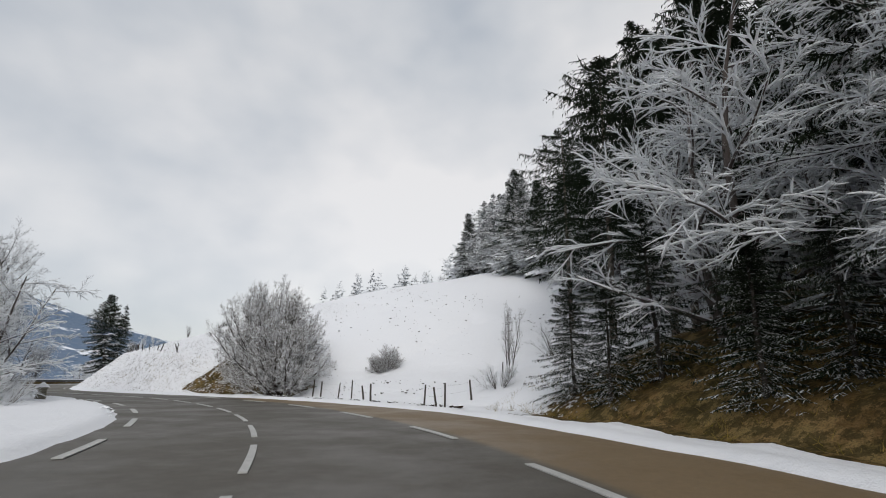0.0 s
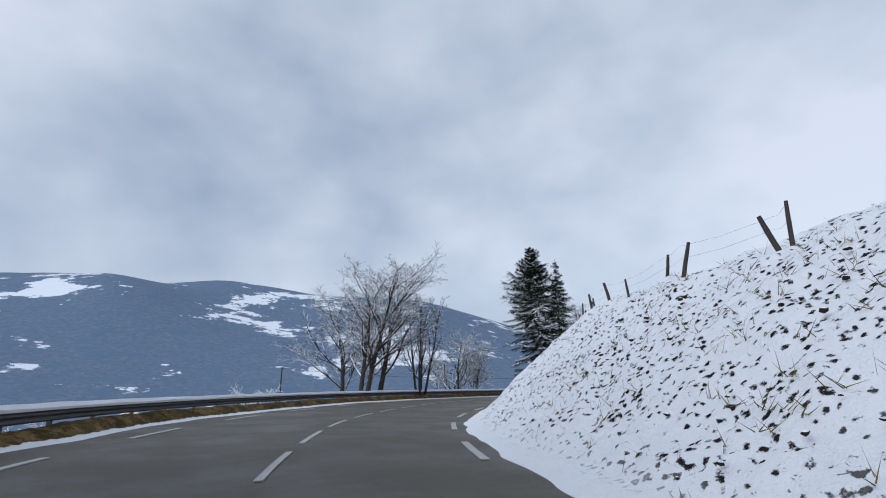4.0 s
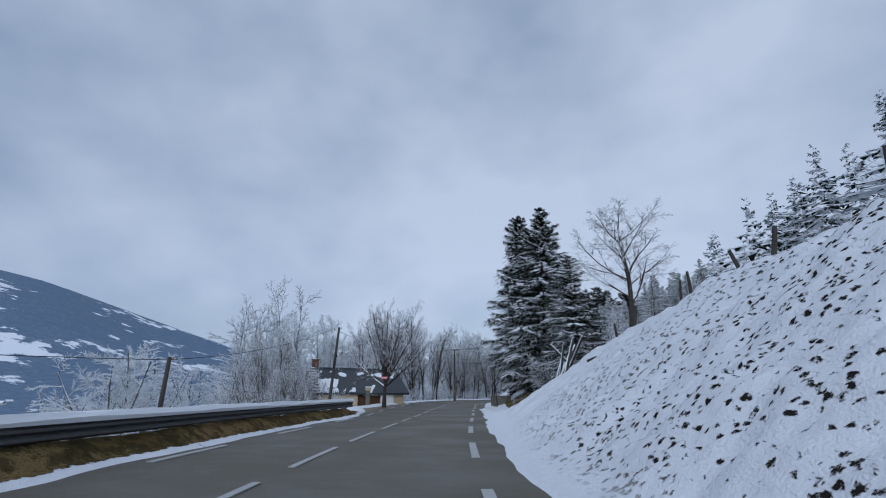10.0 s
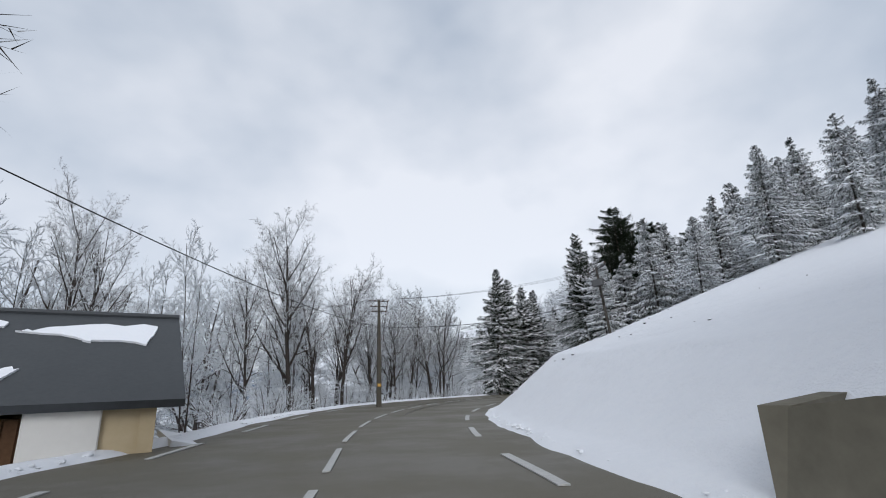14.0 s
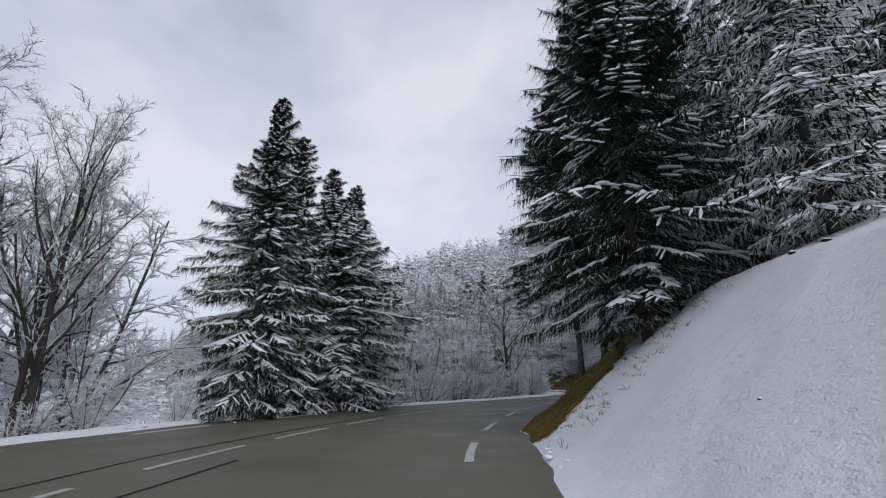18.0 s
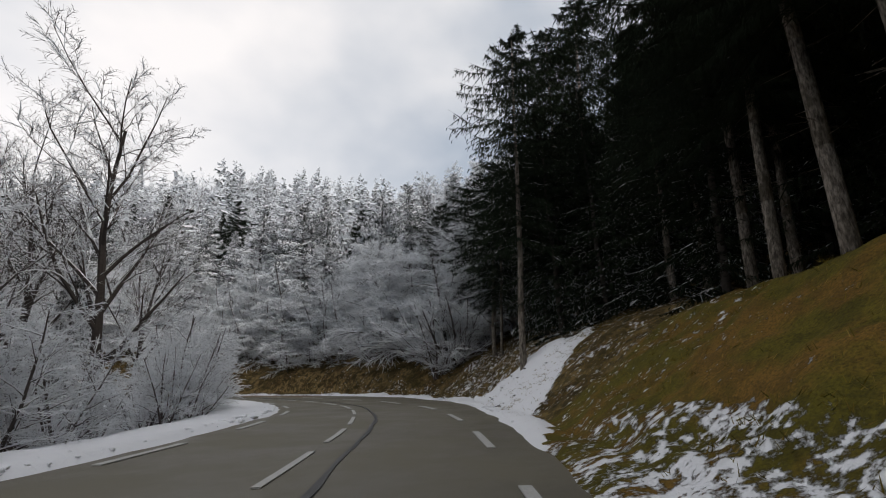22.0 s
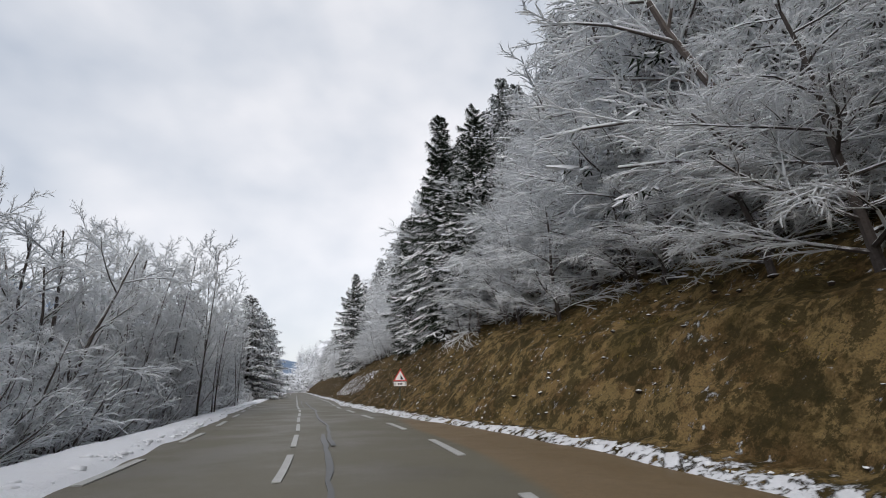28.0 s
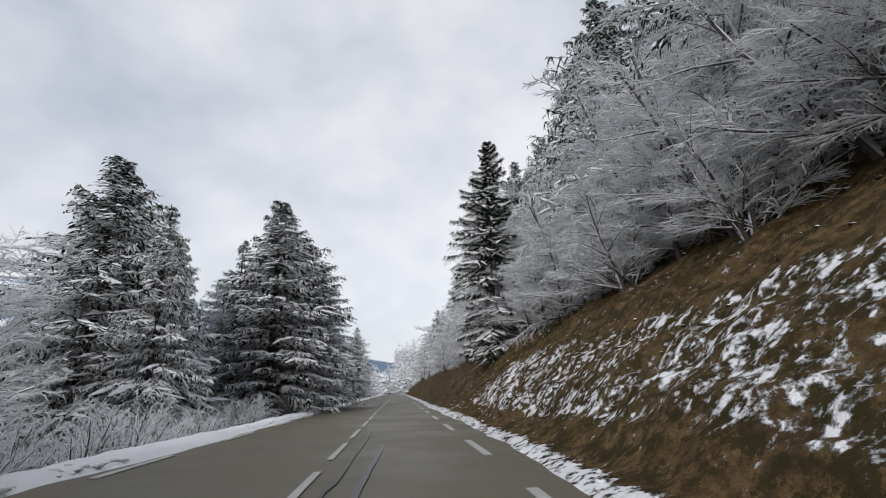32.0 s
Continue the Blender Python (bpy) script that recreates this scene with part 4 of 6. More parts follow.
class Boughs:
    """Grows a bare tree as tapered limbs, branches and twigs."""

    def __init__(self, seed, thin=0.011):
        self.rs = np.random.RandomState(seed)
        self.v, self.f, self.tv, self.tf = [], [], [], []
        self.pv, self.pf, self.laden, self.snow = [], [], 0.0, 0.019
        self.thin, self.wide, self.side, self.low, self.sub, self.flat = thin, 0.014, 5, 0.28, 0, 1.0

    def sliver(self, p, d, n, length, w):
        k = len(self.tv)
        self.tv += [p - n * w, p + n * w, p + d * length]
        self.tf.append((k, k + 1, k + 2))

    def sprig(self, p, d, length):
        rs = self.rs
        x = np.cross(d, np.array([0, 0, 1.0]) + rs.uniform(-0.9, 0.9, 3))
        x /= np.linalg.norm(x) + 1e-9
        self.sliver(p, d, x, length, self.wide)
        for k in range(self.side):
            u = (k + rs.rand()) / self.side * 0.9
            a = rs.uniform(0.45, 0.95) * (1 if k % 2 else -1)
            dd = d * math.cos(a) + x * math.sin(a) + rs.uniform(-0.3, 0.3, 3)
            dd /= np.linalg.norm(dd)
            q = p + d * length * u
            ln = length * rs.uniform(0.35, 0.7) * (1.1 - 0.5 * u)
            n = np.cross(dd, np.cross(d, x))
            self.sliver(q, dd, n, ln, self.wide * 0.85)
            for j in range(self.sub):
                e = dd + rs.uniform(-0.7, 0.7, 3)
                self.sliver(q + dd * ln * rs.uniform(0.2, 0.8), e / np.linalg.norm(e), n, ln * rs.uniform(0.3, 0.6), self.wide * 0.7)

    def sleeve(self, a, b, ra, rb):
        """A ridge of snow lying along a branch from a to b."""
        d = b - a
        x = np.array([-d[1], d[0], 0.0])
        x /= np.linalg.norm(x) + 1e-6
        up = np.array([0, 0, 1.0])
        k = len(self.pv)
        for p, r in ((a, ra), (b, rb)):
            self.pv += [p - x * r - up * 0.5 * r, p + up * 1.3 * r, p + x * r - up * 0.5 * r]
        self.pf += [(k, k + 1, k + 4, k + 3), (k + 1, k + 2, k + 5, k + 4), (k + 2, k, k + 3, k + 5)]

    def seg(self, a, b, ra, rb, sides):
        d = b - a
        n = np.linalg.norm(d) + 1e-9
        d = d / n
        x = np.cross(d, (0.31, 0.17, 0.93) if abs(d[2]) < 0.9 else (1.0, 0.2, 0.1))
        x /= np.linalg.norm(x)
        y = np.cross(d, x)
        V, F = (self.tv, self.tf) if sides == 3 else (self.v, self.f)
        k0 = len(V)
        ang = [6.2832 * k / sides for k in range(sides)]
        for t in ang:
            V.append(a + ra * (math.cos(t) * x + math.sin(t) * y))
        for t in ang:
            V.append(b + rb * (math.cos(t) * x + math.sin(t) * y))
        F += [(k0 + k, k0 + (k + 1) % sides, k0 + sides + (k + 1) % sides, k0 + sides + k) for k in range(sides)]

    def grow(self, p, d, length, rad, level, spec):
        rs = self.rs
        nseg, kids, spread, ratio, wig, rise = spec[level]
        last = level == len(spec) - 1
        p, d = np.array(p, float), np.array(d, float)
        if last:
            self.sprig(p, d, max(length, 0.25))
            if self.rs.rand() < self.laden:
                n = max(length, 0.25)
                mid = p + d * n * 0.5 + self.rs.uniform(-0.05, 0.05, 3) * n
                end = p + d * n * 0.95 + np.array([0, 0, -0.12 * n])
                r = self.snow * self.rs.uniform(0.7, 1.3)
                self.sleeve(p, mid, r, r * 0.9)
                self.sleeve(mid, end, r * 0.9, r * 0.3)
            return
        pts, dirs = [p], [d]
        for k in range(nseg):
            d = d + rs.uniform(-wig, wig, 3) + np.array([0, 0, rise])
            d = d / np.linalg.norm(d)
            pts.append(pts[-1] + d * length / nseg)
            dirs.append(d)
        sides = (7, 5, 3, 3, 3)[level]
        for k in range(nseg):
            self.seg(pts[k], pts[k + 1], rad * (1 - 0.75 * k / nseg), rad * (1 - 0.75 * (k + 1) / nseg), sides)
        if level > 0 and self.laden > 0.7:
            for k in range(nseg):
                r = rad * (1 - 0.75 * k / nseg)
                self.sleeve(pts[k] + np.array([0, 0, 0.5 * r]), pts[k + 1] + np.array([0, 0, 0.4 * r]), min(r * 0.8, 0.03) + self.snow * 0.7, min(r * 0.6, 0.025) + self.snow * 0.6)
        start = self.low if level == 0 else 0.15
        a = rs.uniform(0, 6.28)
        for k in range(kids):
            u = start + (1 - start) * (k + rs.rand() * 0.7) / kids
            i = min(int(u * nseg), nseg - 1)
            q = pts[i] + (pts[i + 1] - pts[i]) * (u * nseg - i)
            dd = dirs[i + 1]
            x = np.cross(dd, (0.2, 0.3, 0.93))
            x /= np.linalg.norm(x) + 1e-9
            y = np.cross(dd, x)
            a += 2.4 + rs.uniform(-0.5, 0.5)
            sp = spread * (rs.uniform(0.1, 1.4) if level == 0 and self.low > 0.5 else rs.uniform(0.75, 1.25))
            lie = x * math.cos(a) + y * math.sin(a)
            if level > 0 and self.flat < 1:
                lie = lie * np.array([1, 1, self.flat])
                lie /= np.linalg.norm(lie) + 1e-9
            nd = dd * math.cos(sp) + lie * math.sin(sp)
            nl = length * ratio * rs.uniform(0.7, 1.15) * (1.15 - 0.55 * u)
            nr = max(rad * (1 - 0.72 * u) * 0.62, self.thin * (0.9 if level + 2 < len(spec) else 0.6))
            self.grow(q, nd / np.linalg.norm(nd), nl, nr, level + 1, spec)


def bare(seed, h, spec, stems=1, lean=0.15, rad=None, thin=0.011, wide=0.014, side=5, low=0.28, sub=0, load=0.0, flat=1.0):
    """Limbs and twigs of a leafless tree."""
    b = Boughs(seed, thin)
    b.wide, b.side, b.low, b.sub, b.laden, b.flat = wide, side, low, sub, load, flat
    for k in range(stems):
        a = 6.283 * k / stems + b.rs.uniform(-0.4, 0.4)
        t = lean * b.rs.uniform(0.1 if stems > 20 else 0.5, 1.0 if stems > 20 else 1.3) if stems > 1 else b.rs.uniform(0, 0.06)
        d = np.array([math.sin(t) * math.cos(a), math.sin(t) * math.sin(a), math.cos(t)])
        q = np.array([math.cos(a), math.sin(a), 0]) * (0.18 if stems > 1 else 0) + np.array([0, 0, -0.4])
        ln = h * b.rs.uniform(0.88, 1.0) * (1 - 0.22 * t if stems > 20 else 1) if stems > 1 else h * (0.3 if low > 0.5 else 0.82)
        b.grow(q, d, ln, rad or h * 0.011 + 0.02, 0, spec)
    return b


ASH = [(6, 15, 0.60, 0.46, 0.10, 0.06), (4, 8, 0.60, 0.48, 0.16, 0.08), (3, 7, 0.7, 0.50, 0.2, 0.05), (1, 0, 0, 0, 0, 0.1)]
LIME = [(4, 26, 0.78, 2.2, 0.04, 0.02), (6, 16, 0.5, 0.36, 0.10, 0.07), (3, 8, 0.6, 0.50, 0.18, 0.02), (1, 0, 0, 0, 0, 0.1)]
CLUMP = [(5, 9, 0.42, 0.34, 0.10, 0.10), (3, 6, 0.55, 0.52, 0.18, 0.10), (2, 5, 0.6, 0.6, 0.2, 0.1), (1, 0, 0, 0, 0, 0.15)]
BEECH = [(6, 23, 1.15, 0.46, 0.10, 0.02), (5, 11, 0.6, 0.46, 0.18, -0.05), (3, 8, 0.65, 0.6, 0.2, -0.06), (1, 0, 0, 0, 0, 0.0)]
FCLUMP = [(5, 11, 0.95, 0.40, 0.12, 0.03), (4, 6, 0.65, 0.52, 0.2, -0.03), (2, 6, 0.6, 0.62, 0.2, -0.05), (1, 0, 0, 0, 0, 0.1)]
BUSH = [(4, 7, 0.5, 0.45, 0.16, 0.06), (3, 5, 0.6, 0.55, 0.2, 0.05), (1, 0, 0, 0, 0, 0.0)]
DENSE = [(5, 11, 0.5, 0.40, 0.12, 0.05), (3, 6, 0.55, 0.5, 0.18, 0.05), (2, 5, 0.6, 0.6, 0.2, 0.05), (1, 0, 0, 0, 0, 0.0)]
OAK = [(7, 15, 0.95, 0.62, 0.16, 0.05), (5, 8, 0.75, 0.48, 0.24, 0.07), (3, 7, 0.75, 0.50, 0.25, 0.05), (1, 0, 0, 0, 0, 0.1)]
POLE = [(7, 15, 0.62, 0.24, 0.05, 0.04), (3, 6, 0.6, 0.5, 0.14, 0.08), (2, 4, 0.6, 0.6, 0.2, 0.05), (1, 0, 0, 0, 0, 0.0)]
KITS = {}


def kit(name):
    """Meshes of one kind of tree, made once: list of (part name, mesh, label)."""
    if name in KITS:
        return KITS[name]
    kind, num = name.rsplit("_", 1)
    num = int(num)
    if kind.endswith("spruce"):
        taper, full = ((0, 0.55), (0.15, 0.9), (0.3, 0.86), (1, 0.0)), ((0, 0.45), (0.22, 0.5), (0.36, 0.9), (0.5, 1.0), (0.7, 0.55), (0.86, 0.2), (1, 0.0))
        canopy = ((0, 0.75), (0.25, 1.0), (0.6, 0.85), (1, 0.05))
        h, r, low, det, droop, sn, shape = {
            "spruce": (15.0, 4.3, 0.04, 3, 0.40, 0.75, taper), "darkspruce": (17.0, 4.4, 0.32, 2, 0.5, 0.0, canopy), "midspruce": (13.0, 3.3, 0.05, 2, 0.42, 0.88, taper),
            "tallspruce": (15.0, 4.4, 0.05, 3, 0.40, 0.5, taper), "lowspruce": (15.0, 3.9, 0.02, 2, 0.5, 0.0, taper), "eavespruce": (17.0, 4.4, 0.32, 3, 0.5, 0.0, canopy), "ragspruce": (15.0, 5.2, 0.05, 3, 0.36, 0.3, full)}[kind]
        FV, FF, SV, SF, g = spruce(h, r * (0.9 + 0.1 * num), 40 + num * 7, low, det, droop, sn, shape)
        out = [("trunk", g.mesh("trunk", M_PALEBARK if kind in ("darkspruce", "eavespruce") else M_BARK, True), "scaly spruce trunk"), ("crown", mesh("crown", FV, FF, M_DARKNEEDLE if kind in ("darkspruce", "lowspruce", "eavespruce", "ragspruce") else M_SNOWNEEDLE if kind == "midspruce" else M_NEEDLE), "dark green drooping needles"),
               ("snow_load", mesh("snow_load", SV, SF, M_SNOW, True), "white snow lying on the boughs")][:3 if len(SV) else 2]
        size = h
    else:
        spec, h, stems, lean, mat, thin, wide, side, sub = {
            "oak": (OAK, 12.0, 1, 0, M_DUSTED, 0.016, 0.010, 7, 1), "ash": (ASH, 14.0, 1, 0, M_TWIG, 0.014, 0.009, 7, 1), "lime": (LIME, 10.0, 1, 0, M_TWIG, 0.012, 0.007, 8, 0),
            "clump": (CLUMP, 9.0, 4, 0.22, M_TWIG, 0.012, 0.009, 6, 1), "beech": (BEECH, 12.0, 1, 0, M_FROST, 0.014, 0.009, 5, 0), "frostclump": (FCLUMP, 8.0, 5, 0.30, M_FROST, 0.012, 0.009, 5, 0),
            "frostbush": (BUSH, 3.2, 11, 0.85, M_FROST, 0.010, 0.007, 6, 0), "bush": (DENSE, 5.0, 30, 1.25, M_DUSTED, 0.009, 0.006, 11, 0), "pole": (POLE, 11.0, 2, 0.08, M_FROST, 0.013, 0.010, 6, 0)}[kind]
        b = bare(100 + num * 13, h, spec, stems, lean, {"pole": 0.055, "lime": 0.24, "oak": 0.22}.get(kind), thin, wide, side, 0.1 if kind in ("beech", "frostbush", "bush", "frostclump", "oak") else 0.62 if kind == "lime" else 0.24, sub, {"beech": 1.0, "frostclump": 1.0, "frostbush": 0.9, "pole": 0.9, "ash": 0.3, "oak": 0.5, "bush": 0.1, "clump": 0.3}.get(kind, 0.0), 0.25 if kind in ("beech", "frostclump") else 1.0)
        out = [("trunk", mesh("trunk", b.v, b.f, M_WHITELIMB if kind in ("frostclump", "frostbush") else M_FROSTLIMB if mat is M_FROST and kind != "pole" else M_SNOWLIMB if kind == "oak" else M_LIMB), "grey brown trunk and limbs"), ("crown", mesh("crown", b.tv, b.tf, mat), "fine twigs white with snow")]
        if b.pv:
            out.append(("snow_load", mesh("snow_load", b.pv, b.pf, M_CUSHION, True), "ridges of snow along the twigs"))
        size = max(max(q[2] for q in b.v), max(q[2] for q in b.tv))
    KITS[name] = (out, size)
    return KITS[name]


KIND_WORDS = {
    "spruce": ("spruce_tree", "dark green spruce with drooping snow laden boughs", "conifer"),
    "midspruce": ("spruce_tree", "slim dark spruce dusted with fresh snow", "conifer"),
    "eavespruce": ("forest_spruce", "tall forest spruce with pale trunk at the wood edge", "conifer"),
    "ragspruce": ("spruce_tree", "broad irregular dark spruce with snow on spreading boughs", "conifer"),
    "tallspruce": ("spruce_tree", "large dark spruce with snow on its drooping boughs", "conifer"),
    "lowspruce": ("forest_spruce", "shaded forest spruce with boughs to the ground", "conifer"),
    "darkspruce": ("forest_spruce", "tall forest spruce with bare lower trunk in shade", "conifer"),
    "ash": ("bare_tree", "tall leafless tree with snow lined grey branches", "tree"),
    "lime": ("bare_tree", "leafless round crowned tree with upright grey limbs", "tree"),
    "clump": ("bare_tree_clump", "clump of slender leafless stems with snowy twigs", "tree"),
    "beech": ("frosted_beech", "beech with wide sprays of white frosted twigs", "tree"),
    "frostclump": ("frosted_tree", "many stemmed young tree white with frost", "tree"),
    "frostbush": ("frosted_bush", "low roadside bush thick with snow", "bush"),
    "oak": ("bare_tree", "wide gnarled leafless tree with snow lined limbs", "tree"),
    "pole": ("slender_tree", "slender young tree with dark stem and frosted twigs", "tree"),
    "bush": ("bare_bush", "large leafless bush with dense snow dusted twigs", "bush"),
}
RNG = random.Random(11)


def plant_xy(kind, x, y, h=None, variant=None, group="", wide=1.0, sink=0.1, z=None, tilt=0.0, top_z=None):
    base, words, cat = KIND_WORDS[kind]
    nvar = {"spruce": 2, "darkspruce": 2, "midspruce": 3, "ash": 3, "lime": 1, "clump": 2, "beech": 3, "frostclump": 3, "frostbush": 3, "bush": 2, "pole": 3, "oak": 2, "tallspruce": 2, "lowspruce": 2, "ragspruce": 1, "eavespruce": 1}[kind]
    parts, size = kit("%s_%d" % (kind, RNG.randrange(nvar) if variant is None else variant % nvar))
    if z is None:
        z = float(height([x], [y])[0])
    k = (top_z - z if top_z is not None else h) / size
    top = tagged(new(base), words, cat, group)
    top.matrix_world = pose(x, y, z - sink, RNG.uniform(-2, 2) + tilt, RNG.uniform(-2, 2), RNG.uniform(0, 360)) @ Matrix.Diagonal((k * wide, k * wide, k, 1))
    for n, me, lab in parts:
        ob = part(n, me, top, lab)
        if n != "trunk":
            tagged(ob, kind="stuff")
    return top


def plant(kind, s, o, h, **kw):
    p = place(s, o)[0]
    return plant_xy(kind, p[0], p[1], h, **kw)


def row(kinds, s0, s1, step, o0, o1, h0, h1, group, wide=1.0):
    s = s0
    while s < s1:
        plant(RNG.choice(kinds), s + RNG.uniform(-0.4, 0.4) * step, RNG.uniform(o0, o1), RNG.uniform(h0, h1), group=group, wide=wide)
        s += step * RNG.uniform(0.75, 1.25)


# single trees beside the road
def single_trees():
    # meadow and first bend
    plant_xy("bush", -15.6, 42.6, variant=0, wide=0.74, top_z=10.9)
    plant_xy("bush", -14.0, 40.8, variant=1, wide=0.85, top_z=9.4)
    plant_xy("bush", -12.6, 38.6, variant=1, wide=1.0, top_z=6.6)
    plant_xy("bush", -4.9, 42.8, 2.3, variant=0, wide=1.0)
    plant_xy("bush", -5.6, 42.2, 1.5, variant=1, wide=1.2)
    plant_xy("clump", 3.8, 28.3, 4.6, variant=0, wide=0.6)
    plant_xy("frostbush", 3.0, 27.0, 1.6, variant=2)
    plant_xy("frostbush", 7.0, 30.0, 2.2, variant=1)
    plant_xy("oak", -32.4, 31.2, variant=0, wide=0.85, top_z=11.8)
    plant_xy("ash", -32.8, 33.4, variant=1, wide=0.9, top_z=12.4)
    plant_xy("ash", -31.4, 32.0, variant=2, wide=1.0, top_z=11.8)
    plant_xy("bush", -32.2, 30.0, variant=0, wide=0.9, top_z=5.4)
    plant_xy("bush", -30.8, 27.6, variant=1, wide=0.9, top_z=4.2)
    plant_xy("bush", -34.0, 33.0, variant=1, wide=0.9, top_z=5.6)
    plant_xy("ash", -27.0, 26.5, 8.0, variant=2)
    for k in range(12):
        plant(("clump", "frostclump")[k % 2], 34 + 2.4 * k, RNG.uniform(8.5, 13), RNG.uniform(4.5, 8.0), group="thicket by the first bend")
    for k in range(6):
        plant("frostbush", 30 + 4.0 * k, RNG.uniform(7.5, 10), RNG.uniform(1.6, 2.6), group="thicket by the first bend")
    # beside the guard rail
    plant_xy("ragspruce", -51.2, 74.0, variant=0, wide=0.96, tilt=2, top_z=14.1)
    plant_xy("lowspruce", -50.2, 75.2, variant=0, wide=0.85, top_z=12.6)
    for x, y, h, k in ((-68.2, 68.2, 17.4, 0), (-68.4, 66.9, 16.6, 1), (-67.9, 65.9, 15.4, 2), (-70.5, 65.2, 13.6, 0)):
        plant_xy("ash", x, y, variant=k, group="tall trees behind the guard rail", wide=1.45, top_z=h)
    plant_xy("clump", -67.6, 73.6, variant=0, group="tall trees behind the guard rail", wide=1.0, top_z=12.4)
    plant_xy("oak", -70.2, 82.0, variant=1, wide=1.0, top_z=8.8)
    plant_xy("oak", -72.6, 82.6, variant=0, wide=1.1, top_z=9.2)
    plant_xy("ash", -72.0, 85.9, variant=2, wide=1.0, top_z=7.8)
    plant_xy("ash", -70.4, 85.4, variant=0, wide=1.0, top_z=7.2)
    for k in range(16):
        plant("frostclump", 58 + 5.5 * k + RNG.uniform(-2, 2), RNG.uniform(17, 28), RNG.uniform(4, 7), group="bushes below the guard rail")
    plant("clump", 86, -18.5, 2.2, variant=1)
    plant_xy("ash", -58.3, 115.4, variant=0, wide=1.5, top_z=10.6)
    plant("clump", 78, -11.2, 1.8, variant=0, wide=1.2)
    # round trees by the farmhouse
    plant_xy("lime", -75.4, 139.8, wide=0.9, top_z=10.2)
    plant_xy("bush", -88.9, 143.8, variant=0, wide=0.62, top_z=9.2)
    plant_xy("bush", -83.2, 137.0, variant=1, wide=0.7, top_z=4.5)
    plant_xy("frostbush", -80.3, 139.4, 2.4)
    # conifers at the retaining wall
    plant_xy("tallspruce", -60.9, 134.9, variant=1, wide=1.05, top_z=16.8)
    plant_xy("tallspruce", -62.3, 136.2, variant=0, wide=1.0, top_z=16.9)
    plant_xy("spruce", -59.4, 125.2, variant=0, wide=1.3, top_z=9.8)
    plant_xy("frostbush", -60.4, 131.0, 2.6, variant=1, wide=1.1)
    plant_xy("frostclump", -57.6, 130.4, 5.0, variant=0)
    for s, o, h in ((160.2, -10.4, 4.0), (158.0, -9.4, 4.0), (156.5, -8.8, 4.6), (152.5, -9.2, 5.0), (149.5, -9.8, 6.0), (159.0, -11.5, 5.0), (147.0, -10.5, 5.0)):
        plant("lowspruce", s, o, h, group="young spruces on the bank", wide=1.35)
    # right-hand group at the wooden pole
    for x, y, h, k in ((-53.6, 188.6, 17.2, 1), (-49.6, 190.2, 16.4, 0), (-46.0, 191.6, 18.0, 1)):
        plant_xy("tallspruce" if x < -53 else "eavespruce", x, y, variant=k, group="spruces by the wooden pole", wide=0.82, top_z=h)
    # left-hand pair in the right-hand bend
    for x, y, h, k in ((-61.2, 205.1, 17.6, 0), (-59.4, 207.6, 16.4, 2), (-56.2, 209.0, 15.6, 1), (-55.0, 210.4, 15.2, 0)):
        plant_xy("spruce", x, y, variant=k, group="spruces on the outside of the bend", wide=0.78 if x < -58 else 1.05, top_z=h)
    for x, y, h in ((-40, 189, 19.0), (-36, 192, 21.5), (-32.2, 192.8, 24.6), (-28, 190, 23.5), (-25, 195, 23.5), (-21, 190, 22.5), (-18, 194.3, 24.0), (-14, 190, 23.5), (-34, 186, 19.5), (-28, 184, 20.5), (-22, 183, 21.5)):
        plant_xy("midspruce", x, y, group="spruces above the snow bank", wide=1.1, top_z=h)
    for x, y, h, k in ((-70.4, 201.3, 16.0, 0), (-72.8, 196.2, 12.5, 1), (-68.9, 203.2, 14.6, 2), (-74.4, 195.2, 12.0, 2), (-78.2, 183.8, 14.0, 1), (-79.5, 187.5, 14.5, 0), (-76.5, 191.0, 12.5, 2), (-80.0, 180.5, 13.5, 0), (-75.5, 199.0, 14.0, 1), (-81.0, 177.5, 17.5, 2), (-82.5, 182.0, 17.0, 1)):
        plant_xy("ash", x, y, variant=k, group="bare trees along the left verge", wide=1.0, top_z=h)
    # straight
    for x, y, h, k in ((-24.6, 284.6, 8.8, 0), (-26.8, 289.3, 11.0, 1), (-24.8, 289.6, 10.3, 2), (-27.5, 286.5, 10.2, 0), (-28.5, 292.0, 10.0, 2), (-26.0, 292.6, 8.8, 1), (-29.5, 289.0, 9.4, 0), (-32.6, 301.8, 9.8, 1), (-31.8, 303.6, 8.6, 2), (-33.6, 304.0, 10.2, 0)):
        plant_xy("pole", x, y, variant=k, group="slender trees along the straight", wide=1.0, top_z=h)
    for x, y, h, k in ((-50.0, 332.7, 15.7, 0), (-52.4, 321.8, 14.9, 1), (-54.0, 337.0, 17.0, 2), (-56.5, 325.0, 16.0, 0), (-52.5, 340.5, 14.5, 1)):
        plant_xy("midspruce", x, y, variant=k, group="spruces along the straight", wide=1.5, top_z=h)
    for x, y, h, k in ((-12.5, 297.5, 21.3, 0), (-9.8, 295.0, 20.0, 1), (-16.7, 303.8, 16.0, 2), (-35.2, 337.8, 19.5, 0)):
        plant_xy("spruce", x, y, variant=k, group="trees over the cut bank", wide=0.85, top_z=h)
